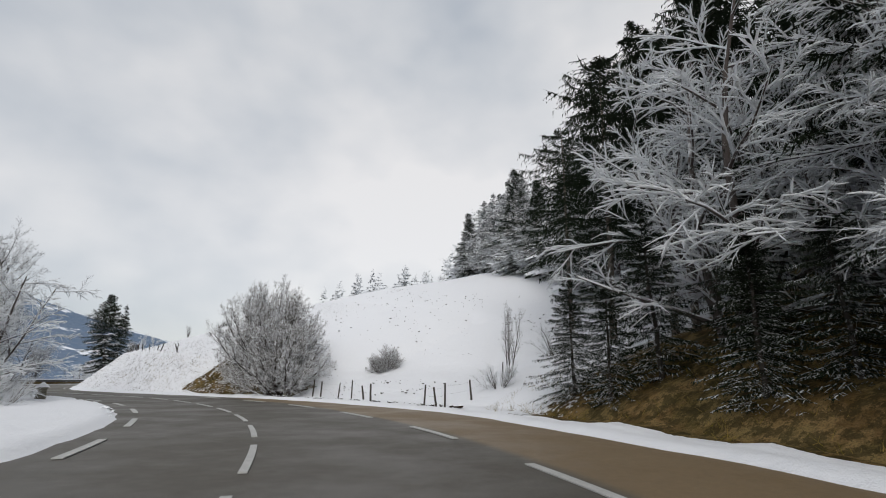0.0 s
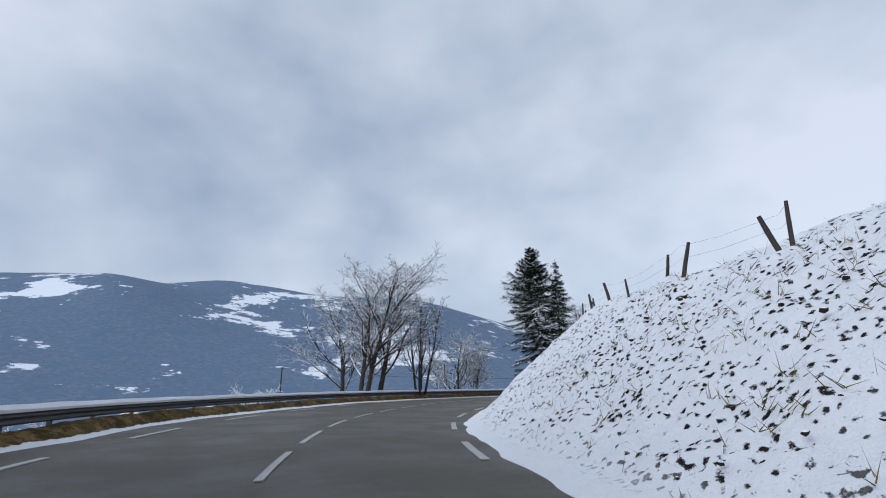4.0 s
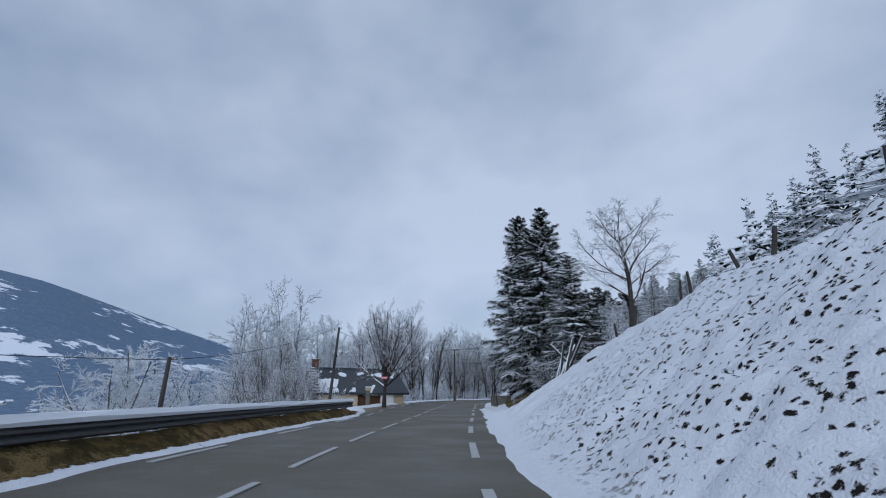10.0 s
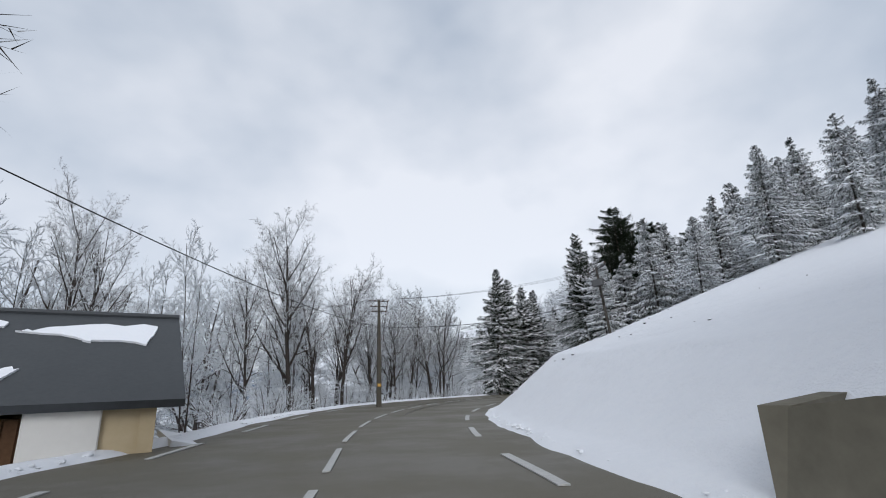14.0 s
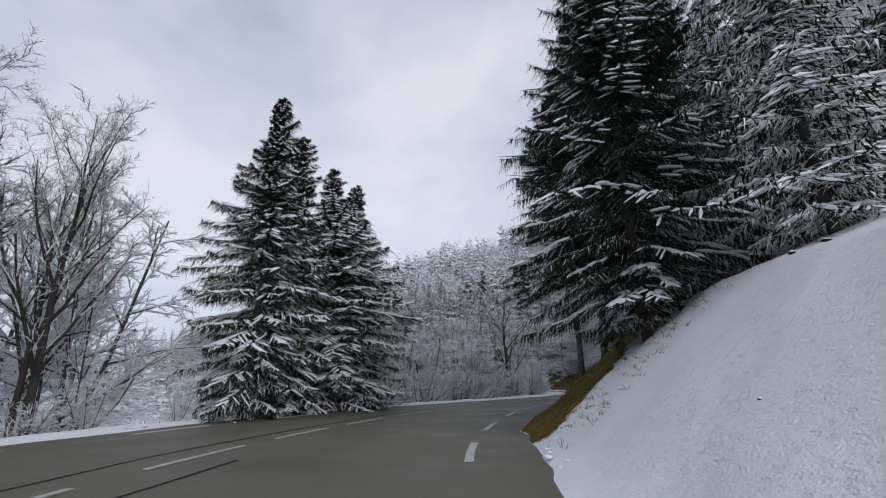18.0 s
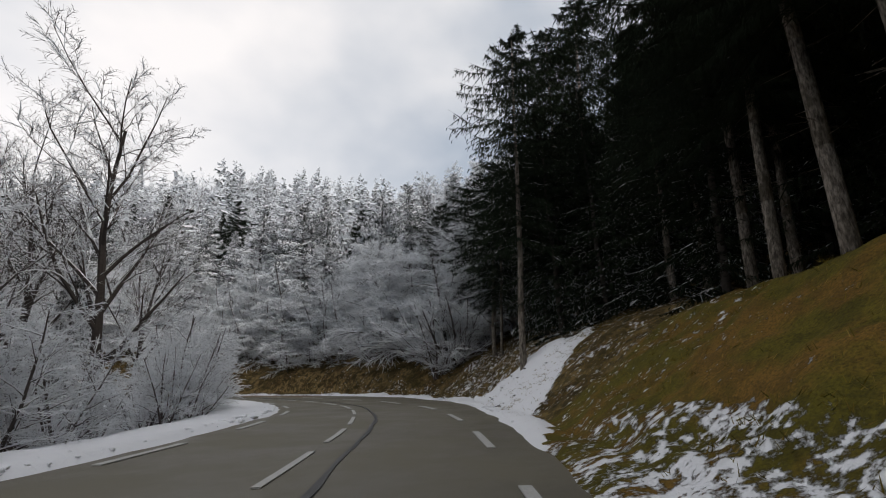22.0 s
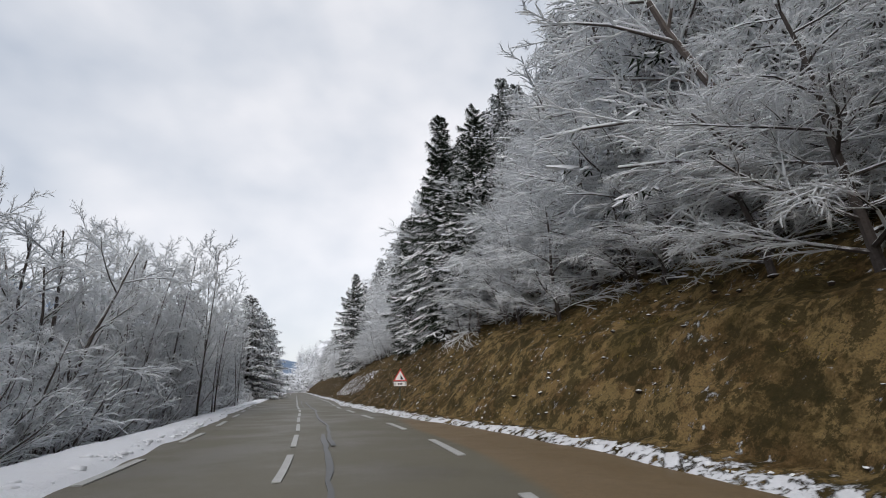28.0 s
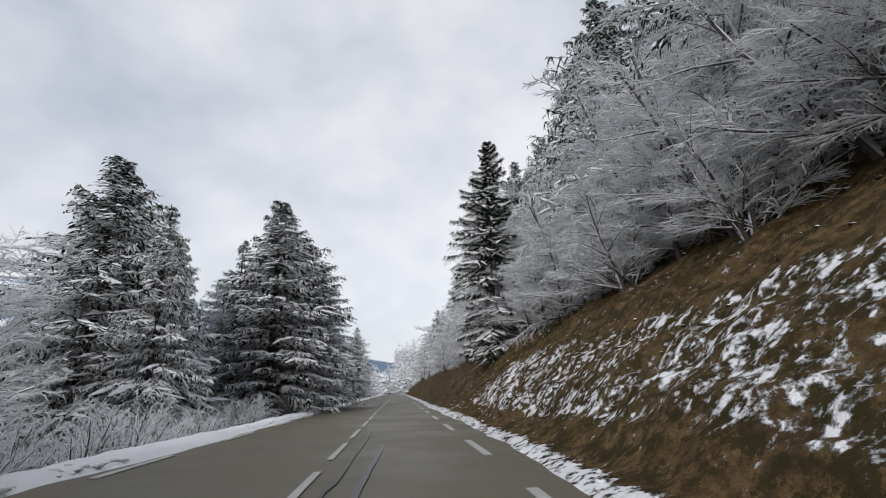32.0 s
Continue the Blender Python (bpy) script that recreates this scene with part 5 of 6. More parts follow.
    # edge of the wood above the meadow
    for k in range(16):
        f = k / 15
        x, y = 15.5 - 12.5 * f * f + RNG.uniform(-1.2, 1.2), 52 + 46 * f + RNG.uniform(-1.5, 1.5)
        plant_xy("midspruce" if k % 3 else "spruce", x + 2.5, y, RNG.uniform(12, 17) + 5 * (1 - f), group="wood edge above the meadow", wide=1.0)
        plant_xy("beech", x + 1.5, y + 1.4, RNG.uniform(6, 9.5), group="wood edge above the meadow", wide=1.0)
    # hairpin
    row(("beech", "frostclump", "beech"), 286, 295, 2.4, -13.2, -10.8, 5, 9, "frosted trees at the gully", 1.0)
    row(("eavespruce", "lowspruce"), 271, 280, 1.9, -14.5, -11.4, 12, 16, "trees at the gully", 0.9)
    plant_xy("beech", 4.6, 243.6, 14.0, variant=2, wide=0.9)
    plant_xy("beech", 1.0, 234.0, 12.0, variant=1, wide=1.0)
    plant_xy("beech", 2.8, 238.2, 13.0, variant=0, wide=1.0)
    plant_xy("beech", 11.4, 248.4, 13.0, variant=0, wide=1.0)
    plant_xy("beech", 8.4, 245.2, 10.0, variant=1)
    plant_xy("frostclump", 13.6, 246.0, 8.0, variant=2)
    plant_xy("darkspruce", -9.9, 223.0, 22.0, variant=0, wide=0.8)
    plant_xy("darkspruce", -5.2, 220.0, 24.0, variant=1, wide=0.9)
    plant_xy("darkspruce", -2.4, 222.6, 24.0, variant=0, wide=0.9)
    plant_xy("darkspruce", -1.4, 228.6, 16.0, variant=1)
    plant_xy("ash", -24.5, 236.2, variant=1, wide=1.2, top_z=16.0)
    plant_xy("ash", -26.6, 237.4, variant=2, wide=1.1, top_z=14.0)
    plant_xy("ash", -19.0, 244.4, 13.0, variant=2)
    plant_xy("ash", -29.0, 235.0, variant=0, top_z=12.5)


single_trees()


def hedges():
    # left of the road past the farmhouse
    row(("ash", "ash", "pole"), 176, 222, 3.0, 10.5, 15, 11, 14.5, "bare trees along the left verge", 0.8)
    row(("ash", "pole", "frostclump"), 172, 226, 2.8, 16, 27, 13, 18, "bare trees along the left verge", 0.9)
    row(("frostclump", "clump"), 150, 215, 6, 26, 40, 9, 14, "trees below the farmhouse")
    row(("frostbush", "frostclump"), 190, 232, 2.6, 9.2, 11, 1.8, 3.4, "bushes along the left verge")
    row(("frostclump", "beech"), 230, 262, 2.8, 8.5, 13, 5, 9, "frosted trees inside the bend")
    row(("frostbush", "frostbush", "frostclump"), 234, 286, 1.9, 6.8, 9, 2.0, 3.8, "frosted bushes inside the bend")
    row(("frostclump", "ash", "midspruce"), 240, 290, 3.2, 11, 24, 8, 13, "frosted trees inside the bend")
    row(("midspruce",), 250, 262, 4, 20, 28, 10, 13, "spruces inside the bend")
    row(("frostclump",), 274, 290, 2.6, 6.6, 8.5, 4, 6, "frosted bushes inside the bend")
    row(("frostbush",), 366, 430, 1.6, 6.6, 8.4, 1.2, 2.2, "frosted bushes along the straight")
    row(("frostclump", "frostbush"), 318, 366, 1.5, 6.6, 9.2, 2.8, 4.8, "frosted bushes along the straight")
    row(("pole", "frostclump", "frostclump"), 316, 366, 2.2, 8.8, 15, 8, 11.5, "slender trees along the straight", 0.95)
    row(("frostclump", "beech", "midspruce"), 322, 470, 3.0, 13, 22, 8, 12, "frosted trees along the straight")
    row(("midspruce",), 384, 400, 5, 9, 12, 12, 15, "spruces along the straight")
    row(("midspruce",), 400, 520, 4.2, 7, 15, 12, 17, "spruces along the straight")
    row(("beech", "frostclump"), 384, 440, 4.5, 12, 16, 9, 12, "frosted trees along the straight")


hedges()


def forest_edges():
    # dark wood at the start
    row(("beech", "beech", "frostclump"), -16, 15, 2.4, -17, -14.2, 8, 12, "wood edge at the start", 1.1)
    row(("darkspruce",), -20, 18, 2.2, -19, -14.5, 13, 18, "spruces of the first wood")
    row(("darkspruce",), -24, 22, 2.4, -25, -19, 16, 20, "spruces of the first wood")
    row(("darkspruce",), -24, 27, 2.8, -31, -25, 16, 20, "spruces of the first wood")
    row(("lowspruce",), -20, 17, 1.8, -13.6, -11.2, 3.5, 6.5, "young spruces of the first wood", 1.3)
    row(("beech", "midspruce"), 22, 29, 2.6, -41, -35, 9, 13, "wood edge at the start")
    # dark wood in the right-hand bend
    for x, y, h in ((-43.3, 201.9, 19), (-44.8, 198.6, 20), (-46.6, 194.0, 19)):
        plant_xy("eavespruce", x, y, h, group="spruces over the grassy bank", wide=0.85)
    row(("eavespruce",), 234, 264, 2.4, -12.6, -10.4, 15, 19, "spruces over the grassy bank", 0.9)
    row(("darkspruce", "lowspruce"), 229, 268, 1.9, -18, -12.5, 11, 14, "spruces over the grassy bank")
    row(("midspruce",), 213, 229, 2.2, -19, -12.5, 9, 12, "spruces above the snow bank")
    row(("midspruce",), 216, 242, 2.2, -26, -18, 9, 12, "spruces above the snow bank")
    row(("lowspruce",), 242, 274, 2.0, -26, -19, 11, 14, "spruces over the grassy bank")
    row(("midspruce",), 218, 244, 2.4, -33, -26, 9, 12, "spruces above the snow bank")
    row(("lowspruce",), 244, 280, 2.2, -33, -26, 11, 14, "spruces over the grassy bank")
    row(("midspruce",), 180, 220, 3.2, -26, -20, 5, 7, "spruces above the snow bank")
    row(("midspruce",), 176, 222, 3.2, -33, -26, 6, 8.5, "spruces above the snow bank")
    # gully and hairpin
    row(("beech", "frostclump", "frostbush"), 284, 297, 1.4, -15.5, -11.5, 3, 7, "frosted bushes at the gully", 1.15)
    row(("beech", "beech", "frostclump"), 283, 298, 1.7, -19, -15, 8, 12, "frosted trees at the gully", 1.1)
    row(("darkspruce", "lowspruce"), 262, 278, 1.7, -19, -12.5, 12, 16, "trees at the gully")
    row(("midspruce", "darkspruce"), 279, 290, 2.0, -20, -14.5, 13, 17, "trees at the gully")
    row(("midspruce", "darkspruce", "beech"), 262, 298, 2.0, -28, -20, 13, 18, "trees at the gully")
    row(("beech", "beech", "frostclump"), 300, 450, 1.9, -11.2, -9.2, 3.5, 6.0, "frosted bushes on the cut bank", 1.25)
    row(("beech", "beech", "frostclump"), 294, 450, 2.6, -13.2, -10.8, 5.5, 9, "frosted beeches over the cut bank", 1.2)
    row(("midspruce",), 292, 470, 2.2, -17.5, -14, 15, 20, "trees over the cut bank")
    row(("midspruce", "midspruce", "lowspruce"), 290, 480, 2.8, -26, -17, 15, 19, "trees over the cut bank")
    row(("midspruce", "beech"), 450, 540, 3.6, -14, -9, 9, 14, "trees over the cut bank")
    row(("beech", "beech", "frostclump"), 292, 336, 1.7, -15.5, -12.5, 9, 13.5, "tall frosted beeches over the cut bank", 1.1)
    row(("beech", "frostclump"), 336, 400, 3.2, -15.5, -13, 8, 11.5, "tall frosted beeches over the cut bank", 1.1)


forest_edges()


SMALL = [(3, 7, 0.7, 0.42, 0.12, 0.04), (2, 5, 0.7, 0.6, 0.2, 0.02), (1, 0, 0, 0, 0, 0.0)]


def woods(name, label, boxes, step, h0, h1, seed, leafless=0.12):
    """A far wood as one object: simple spruces on a loose grid, kept where the rule holds."""
    rs = np.random.RandomState(seed)
    temps = []
    for k in range(3):
        FV, FF, SV, SF, g = spruce(11.0, 2.9, 300 + k, 0.04, 1, 0.5, 1.0)
        v = np.concatenate([FV, SV])
        load = np.concatenate([SF[:, (0, 1, 2)], SF[:, (0, 2, 3)]]) + len(FV)
        temps.append((v, np.concatenate([FF, load]), np.array([0] * len(FF) + [1] * len(load))))
    for k in range(2):
        g = bare(700 + k, 7.0, SMALL, 3, 0.35, 0.06, 0.03, 0.05, 5, 0.12)
        v = np.array(list(g.v) + list(g.tv)) * (11.0 / 7.0)
        n = len(g.v)
        f = [q for q in g.f] + [tuple(i + n for i in q) for q in g.tf]
        tris = np.array([(q[0], q[j], q[j + 1]) for q in f for j in range(1, len(q) - 1)])
        temps.append((v, tris, np.full(len(tris), 2)))
    pts = []
    for x0, x1, y0, y1, rule in boxes:
        gx, gy = np.meshgrid(np.arange(x0, x1, step), np.arange(y0, y1, step))
        gx, gy = gx.ravel() + rs.uniform(-0.45, 0.45, gx.size) * step, gy.ravel() + rs.uniform(-0.45, 0.45, gy.size) * step
        s, o = station(gx, gy)
        ok = rule(gx, gy, s, o)
        pts.append(np.stack([gx[ok], gy[ok]], 1))
    pts = np.vstack(pts)
    zz = height(pts[:, 0], pts[:, 1])
    V, F, Mi, b = [], [], [], 0
    for (x, y), z in zip(pts, zz):
        bare_tree = rs.rand() < leafless
        v, f, m = temps[3 + rs.randint(2)] if bare_tree else temps[rs.randint(3)]
        k, a = (h0 + (h1 - h0) * rs.rand() ** 1.3) * (0.75 if bare_tree else 1.0) / 11.0, rs.uniform(0, 6.28)
        c, q = math.cos(a), math.sin(a)
        w = k * rs.uniform(0.85, 1.15)
        V.append(np.stack([x + w * (c * v[:, 0] - q * v[:, 1]), y + w * (q * v[:, 0] + c * v[:, 1]), z - 0.3 + k * v[:, 2]], 1))
        F.append(f + b)
        Mi.append(m)
        b += len(v)
    me = mesh(name, np.vstack(V), np.vstack(F), M_WOODS)
    me.materials.append(M_SNOW)
    me.materials.append(M_FROST)
    me.polygons.foreach_set("material_index", np.concatenate(Mi).astype(np.int32))
    return tagged(new(name, me), label, "wood", kind="stuff")


woods("spruce_wood", "dense snowy spruce wood covering the hillside", [
    (-40, 120, 205, 470, lambda x, y, s, o: (o < -24) & (o > -105) & (s > 268) & (s < 450))], 4.8, 10, 20.5, 1, 0.42)
woods("spruce_wood", "snowy spruce wood on the slope above the meadow", [
    (-15, 80, -40, 150, lambda x, y, s, o: (o < -27) & ((x > np.interp(y, [-40, 50, 75, 100, 150], [10, 16, 14, 4, -2])) & (o > -85)))], 4.8, 10, 16, 2)
woods("spruce_wood", "snowy spruce wood above the snow covered bank", [
    (-60, 40, 100, 225, lambda x, y, s, o: (o < -33) & (o > -85) & (s > 140) & (s < 262) & (y > 118))], 4.8, 10, 15, 3)
woods("spruce_wood", "distant snowy wood beyond the farmhouse", [
    (-190, -40, 215, 420, lambda x, y, s, o: (o > 34) & (o < 130 + 22 * wave(x, y, 30, 2.0)) & (x > -170 + 14 * wave(y, x, 20, 1.0)))], 7.0, 7, 14, 4, 0.3)


woods("spruce_wood", "snowy spruce wood closing the end of the straight", [
    (-260, -20, 350, 640, lambda x, y, s, o: (s > 420) & (((o > 16) & (o < 45)) | ((o < -16) & (o > -45)))),
    (-260, 0, 440, 700, lambda x, y, s, o: (s > 545) & (np.abs(o) < 40))], 6.5, 10, 15, 5)


# ---- clods, dead grass and stones on the slopes ----
def slope_point(rs, n, s0, s1, d0, d1):
    s, d = rs.uniform(s0, s1, n), rs.uniform(min(abs(d0), abs(d1)), max(abs(d0), abs(d1)), n)
    o = EDGE_L(s) + d if d1 < 0 else -(EDGE_R(s) + d)
    p = place(s, o)
    return s, d, np.column_stack([p, height(p[:, 0], p[:, 1])])


def clods(name, label, areas, mat, seed, flat=0.65):
    bm = bmesh.new()
    bmesh.ops.create_icosphere(bm, subdivisions=1, radius=1)
    base = np.array([v.co[:] for v in bm.verts])
    faces = np.array([[v.index for v in f.verts] for f in bm.faces])
    bm.free()
    rs = np.random.RandomState(seed)
    V, F, b = [], [], 0
    for s0, s1, d0, d1, per, r0, r1 in areas:
        n = int((s1 - s0) * abs(d1 - d0) * per)
        s, d, P = slope_point(rs, n, s0, s1, d0, d1)
        keep = wave(P[:, 0], P[:, 1] + P[:, 2], 1.6, 3.0) + rs.uniform(-0.9, 0.9, n) > -0.1
        for p in P[keep]:
            r = r0 + (r1 - r0) * rs.rand() ** 2.5
            k = base * rs.uniform(0.65, 1.3, (12, 1)) * (r * np.array([rs.uniform(0.8, 1.6), rs.uniform(0.8, 1.6), flat]))
            a = rs.uniform(0, 6.28)
            c, q = math.cos(a), math.sin(a)
            V.append(np.stack([p[0] + c * k[:, 0] - q * k[:, 1], p[1] + q * k[:, 0] + c * k[:, 1], p[2] + 0.07 + 0.1 * r + k[:, 2]], 1))
            F.append(faces + b)
            b += 12
    me = mesh(name, np.vstack(V), np.vstack(F), mat, mat is M_SNOW)
    return tagged(new(name, me), label, "clods", kind="stuff")


clods("earth_clods", "dark earth clods poking out of the snow", [(47, 62, 0.6, 4.5, 5.0, 0.02, 0.06), (28, 46, 4.0, 9.0, 2.5, 0.03, 0.10),
                                                               (20, 40, 1.0, 2.2, 8.0, 0.04, 0.12), (30, 50, 14.0, 34.0, 1.5, 0.03, 0.09)], M_CLOD, 21, 0.8)
clods("snow_lumps", "soft lumps of fresh snow on the slope", [(290, 400, 0.1, 0.6, 8.0, 0.03, 0.09), (150, 260, 0.02, -0.55, 16.0, 0.03, 0.09), (262, 400, 0.02, -0.6, 16.0, 0.03, 0.10), (20, 52, 0.02, -0.5, 12.0, 0.03, 0.09),
                                                               (160, 214, 0.02, 0.4, 14.0, 0.03, 0.08), (262, 290, 0.05, 0.6, 12.0, 0.03, 0.09)], M_SNOW, 23, 0.6)
clods("loose_stones", "loose earth and stones with thin snow", [(340, 400, 0.5, 6.5, 5.0, 0.02, 0.07), (270, 300, 0.6, 6.0, 5.0, 0.02, 0.09), (296, 340, 0.4, 5.0, 6.0, 0.02, 0.09), (172, 212, 0.3, 9.0, 0.25, 0.03, 0.09)], M_CLOD, 22)


def dead_grass(name, label, areas, mat, seed):
    rs = np.random.RandomState(seed)
    V = []
    for s0, s1, d0, d1, per, l0, l1 in areas:
        n = int((s1 - s0) * (d1 - d0) * per)
        s, d, P = slope_point(rs, n, s0, s1, d0, d1)
        keep = wave(P[:, 0], P[:, 1] + P[:, 2], 1.1, 5.0) + rs.uniform(-0.8, 0.8, n) > -0.25
        for p in P[keep]:
            for k in range(6):
                q = p + np.append(rs.uniform(-0.13, 0.13, 2), 0.02)
                ln = rs.uniform(l0, l1)
                dr = np.array([rs.uniform(-0.8, 0.8), rs.uniform(-0.8, 0.8), rs.uniform(0.2, 1.0)])
                dr /= np.linalg.norm(dr)
                w = np.cross(dr, rs.uniform(-1, 1, 3))
                w *= 0.007 / (np.linalg.norm(w) + 1e-6)
                V.extend((q - w, q + w, q + dr * ln))
    me = mesh(name, np.array(V), np.arange(len(V)).reshape(-1, 3), mat)
    return tagged(new(name, me), label, "grass", kind="stuff")


dead_grass("dead_grass", "tufts of dead ochre and olive grass", [(-12, 20, 2.0, 8.0, 9, 0.12, 0.4), (213, 274, 0.4, 9.0, 12, 0.06, 0.18), (292, 346, 0.6, 6.0, 4, 0.06, 0.2), (346, 400, 0.6, 7.0, 3, 0.05, 0.18), (149, 160, 2.0, 8.0, 14, 0.06, 0.22),
                                                                (44, 60, 0.5, 5.0, 4, 0.1, 0.4), (60, 150, 6.0, 9.0, 1.2, 0.15, 0.45)], M_DRYGRASS, 31)


# ---- guard rail ----
def rail_offset(s):
    return np.interp(s, [52, 56, 64, 75, 88, 100, 112, 120, 148.5], [5.6, 6.4, 7.6, 8.4, 8.6, 7.2, 4.3, 4.2, 4.2])


def guard_rail():
    top = tagged(new("guard_rail"), "grey steel guard rail on posts capped with snow", "guard rail")
    ss = np.arange(52, 148.6, 1.0)
    prof = [(0.0, 0.44), (-0.08, 0.49), (-0.08, 0.54), (0.0, 0.59), (-0.08, 0.64), (-0.08, 0.69), (0.0, 0.75), (0.03, 0.75), (0.03, 0.44)]
    cap = [(-0.13, 0.745), (-0.15, 0.82), (-0.06, 0.94), (0.08, 0.93), (0.17, 0.81), (0.15, 0.745)]

    def sweep(shape, name, mat, wob=0.0):
        rs = np.random.RandomState(3)
        V, n = [], len(shape)
        for s in ss:
            o = float(rail_offset(s))
            for k, (dx, z) in enumerate(shape):
                p = place(s, o + dx)[0]
                V.append((p[0], p[1], z + (rs.uniform(-wob, wob) if 0 < k < n - 1 else 0)))
        F = [(i * n + k, i * n + (k + 1) % n, (i + 1) * n + (k + 1) % n, (i + 1) * n + k) for i in range(len(ss) - 1) for k in range(n)]
        F += [tuple(range(n))[::-1], tuple((len(ss) - 1) * n + k for k in range(n))]
        return mesh(name, V, F, mat)
    part("beam", sweep(prof, "beam", M_STEEL), top, "ribbed galvanised steel beam")
    part("snow_cap", sweep(cap, "snow_cap", M_SNOW, 0.025), top, "ridge of fresh snow")
    g = Geo().box((0, 0, 0.05), (0.09, 0.12, 1.35), None, 0.012)
    g.box((0, -0.09, 0.55), (0.12, 0.10, 0.22), None, 0.012)
    post = g.mesh("post", M_STEEL)
    for s in np.arange(53, 148.5, 2.0):
        p, t = axis(s)
        q = place(s, float(rail_offset(s)) + 0.14)[0]
        ob = part("post", post, top)
        ob.matrix_world = pose(q[0], q[1], 0, 0, 0, math.degrees(math.atan2(t[0][1], t[0][0])))


guard_rail()


# ---- pasture fences ----
def fence(pts, label, h=1.25, lean=8, seed=0):
    rs = random.Random(seed)
    top = tagged(new("pasture_fence"), label, "fence")
    tops = []
    meshes = []
    for k in range(4):
        g, r = Geo(), rs.uniform(0.04, 0.06)
        g.rod((0, 0, -0.4), (0.01, 0.01, h * 0.55), r * 1.1, r, 7)
        g.rod((0.01, 0.01, h * 0.55), (0.0, 0.02, h), r, r * 0.8, 7)
        meshes.append(g.mesh("post", M_POST))
    for i, (x, y) in enumerate(pts):
        z = float(height([x], [y])[0])
        ob = part("post", meshes[i % 4], top)
        k = rs.uniform(0.8, 1.1)
        ob.matrix_world = pose(x, y, z, rs.uniform(-lean, lean), rs.uniform(-lean, lean), rs.uniform(0, 360)) @ Matrix.Diagonal((1, 1, k, 1))
        tops.append((Vector((x, y, z)), k * h))
    for f in (0.55, 0.9):
        g = Geo()
        for (a, ha), (b, hb) in zip(tops, tops[1:]):
            p, q = a + Vector((0, 0, ha * f)), b + Vector((0, 0, hb * f))
            m = (p + q) / 2 - Vector((0, 0, 0.06))
            g.rod(p, m, 0.0025, 0.0025, 3)
            g.rod(m, q, 0.0025, 0.0025, 3)
        part("wire", g.mesh("wire", M_CABLE), top)
    return top


FALLEN = [(-60.6, 118.6, 50, 20, 2.2), (-60.2, 120.4, 60, -40, 2.0), (-60.9, 116.6, 24, 35, 1.7), (-61.0, 117.6, 30, 60, 1.6), (-60.9, 119.4, 22, 20, 1.6), (-60.8, 121.2, 28, 110, 1.5), (-60.9, 122.4, 18, 70, 1.5), (-60.0, 114.2, 72, 60, 2.8)]


def fences():
    rs = random.Random(4)
    pts, s = [], 55.0
    while s < 152:
        d = RIGHT(s, 1) + RIGHT(s, 3) / RIGHT(s, 2) + 0.6 + rs.uniform(-0.3, 0.4)
        pts.append(tuple(place(s, -(EDGE_R(s) + d))[0]))
        s += rs.choice((0.7, 1.6, 2.4, 3.4, 4.2))
    fence(pts, "leaning wooden pasture posts with wire on the bank", 0.95, 15, 1)
    fence([(-9.6, 36.8), (-8.7, 35.5), (-7.2, 34.3), (-6.0, 32.8), (-4.9, 31.0), (-4.3, 29.8)], "short row of dark posts beside the meadow", 1.15, 9, 2)
    fence([(-0.9, 24.0), (-0.3, 24.2), (0.1, 24.4), (1.5, 26.1), (3.4, 28.2)], "few crooked wooden posts in the snow", 1.1, 8, 3)
    # fallen posts with snow by the conifers
    for k, (x, y, a, b, ln) in enumerate(FALLEN):
        g = Geo()
        g.rod((0, 0, -0.3), (0, 0, ln), 0.055, 0.045, 7)
        top = tagged(new("fallen_post"), "old wooden fence post leaning over, snow on it", "post", "fallen posts")
        top.matrix_world = pose(x, y, float(height([x], [y])[0]), a, 0, b)
        part("shaft", g.mesh("shaft", M_POST), top)
        part("snow_line", Geo().rod((0, 0.06, 0.1), (0, 0.05, ln), 0.055, 0.045, 6).mesh("snow_line", M_SNOW), top)


fences()


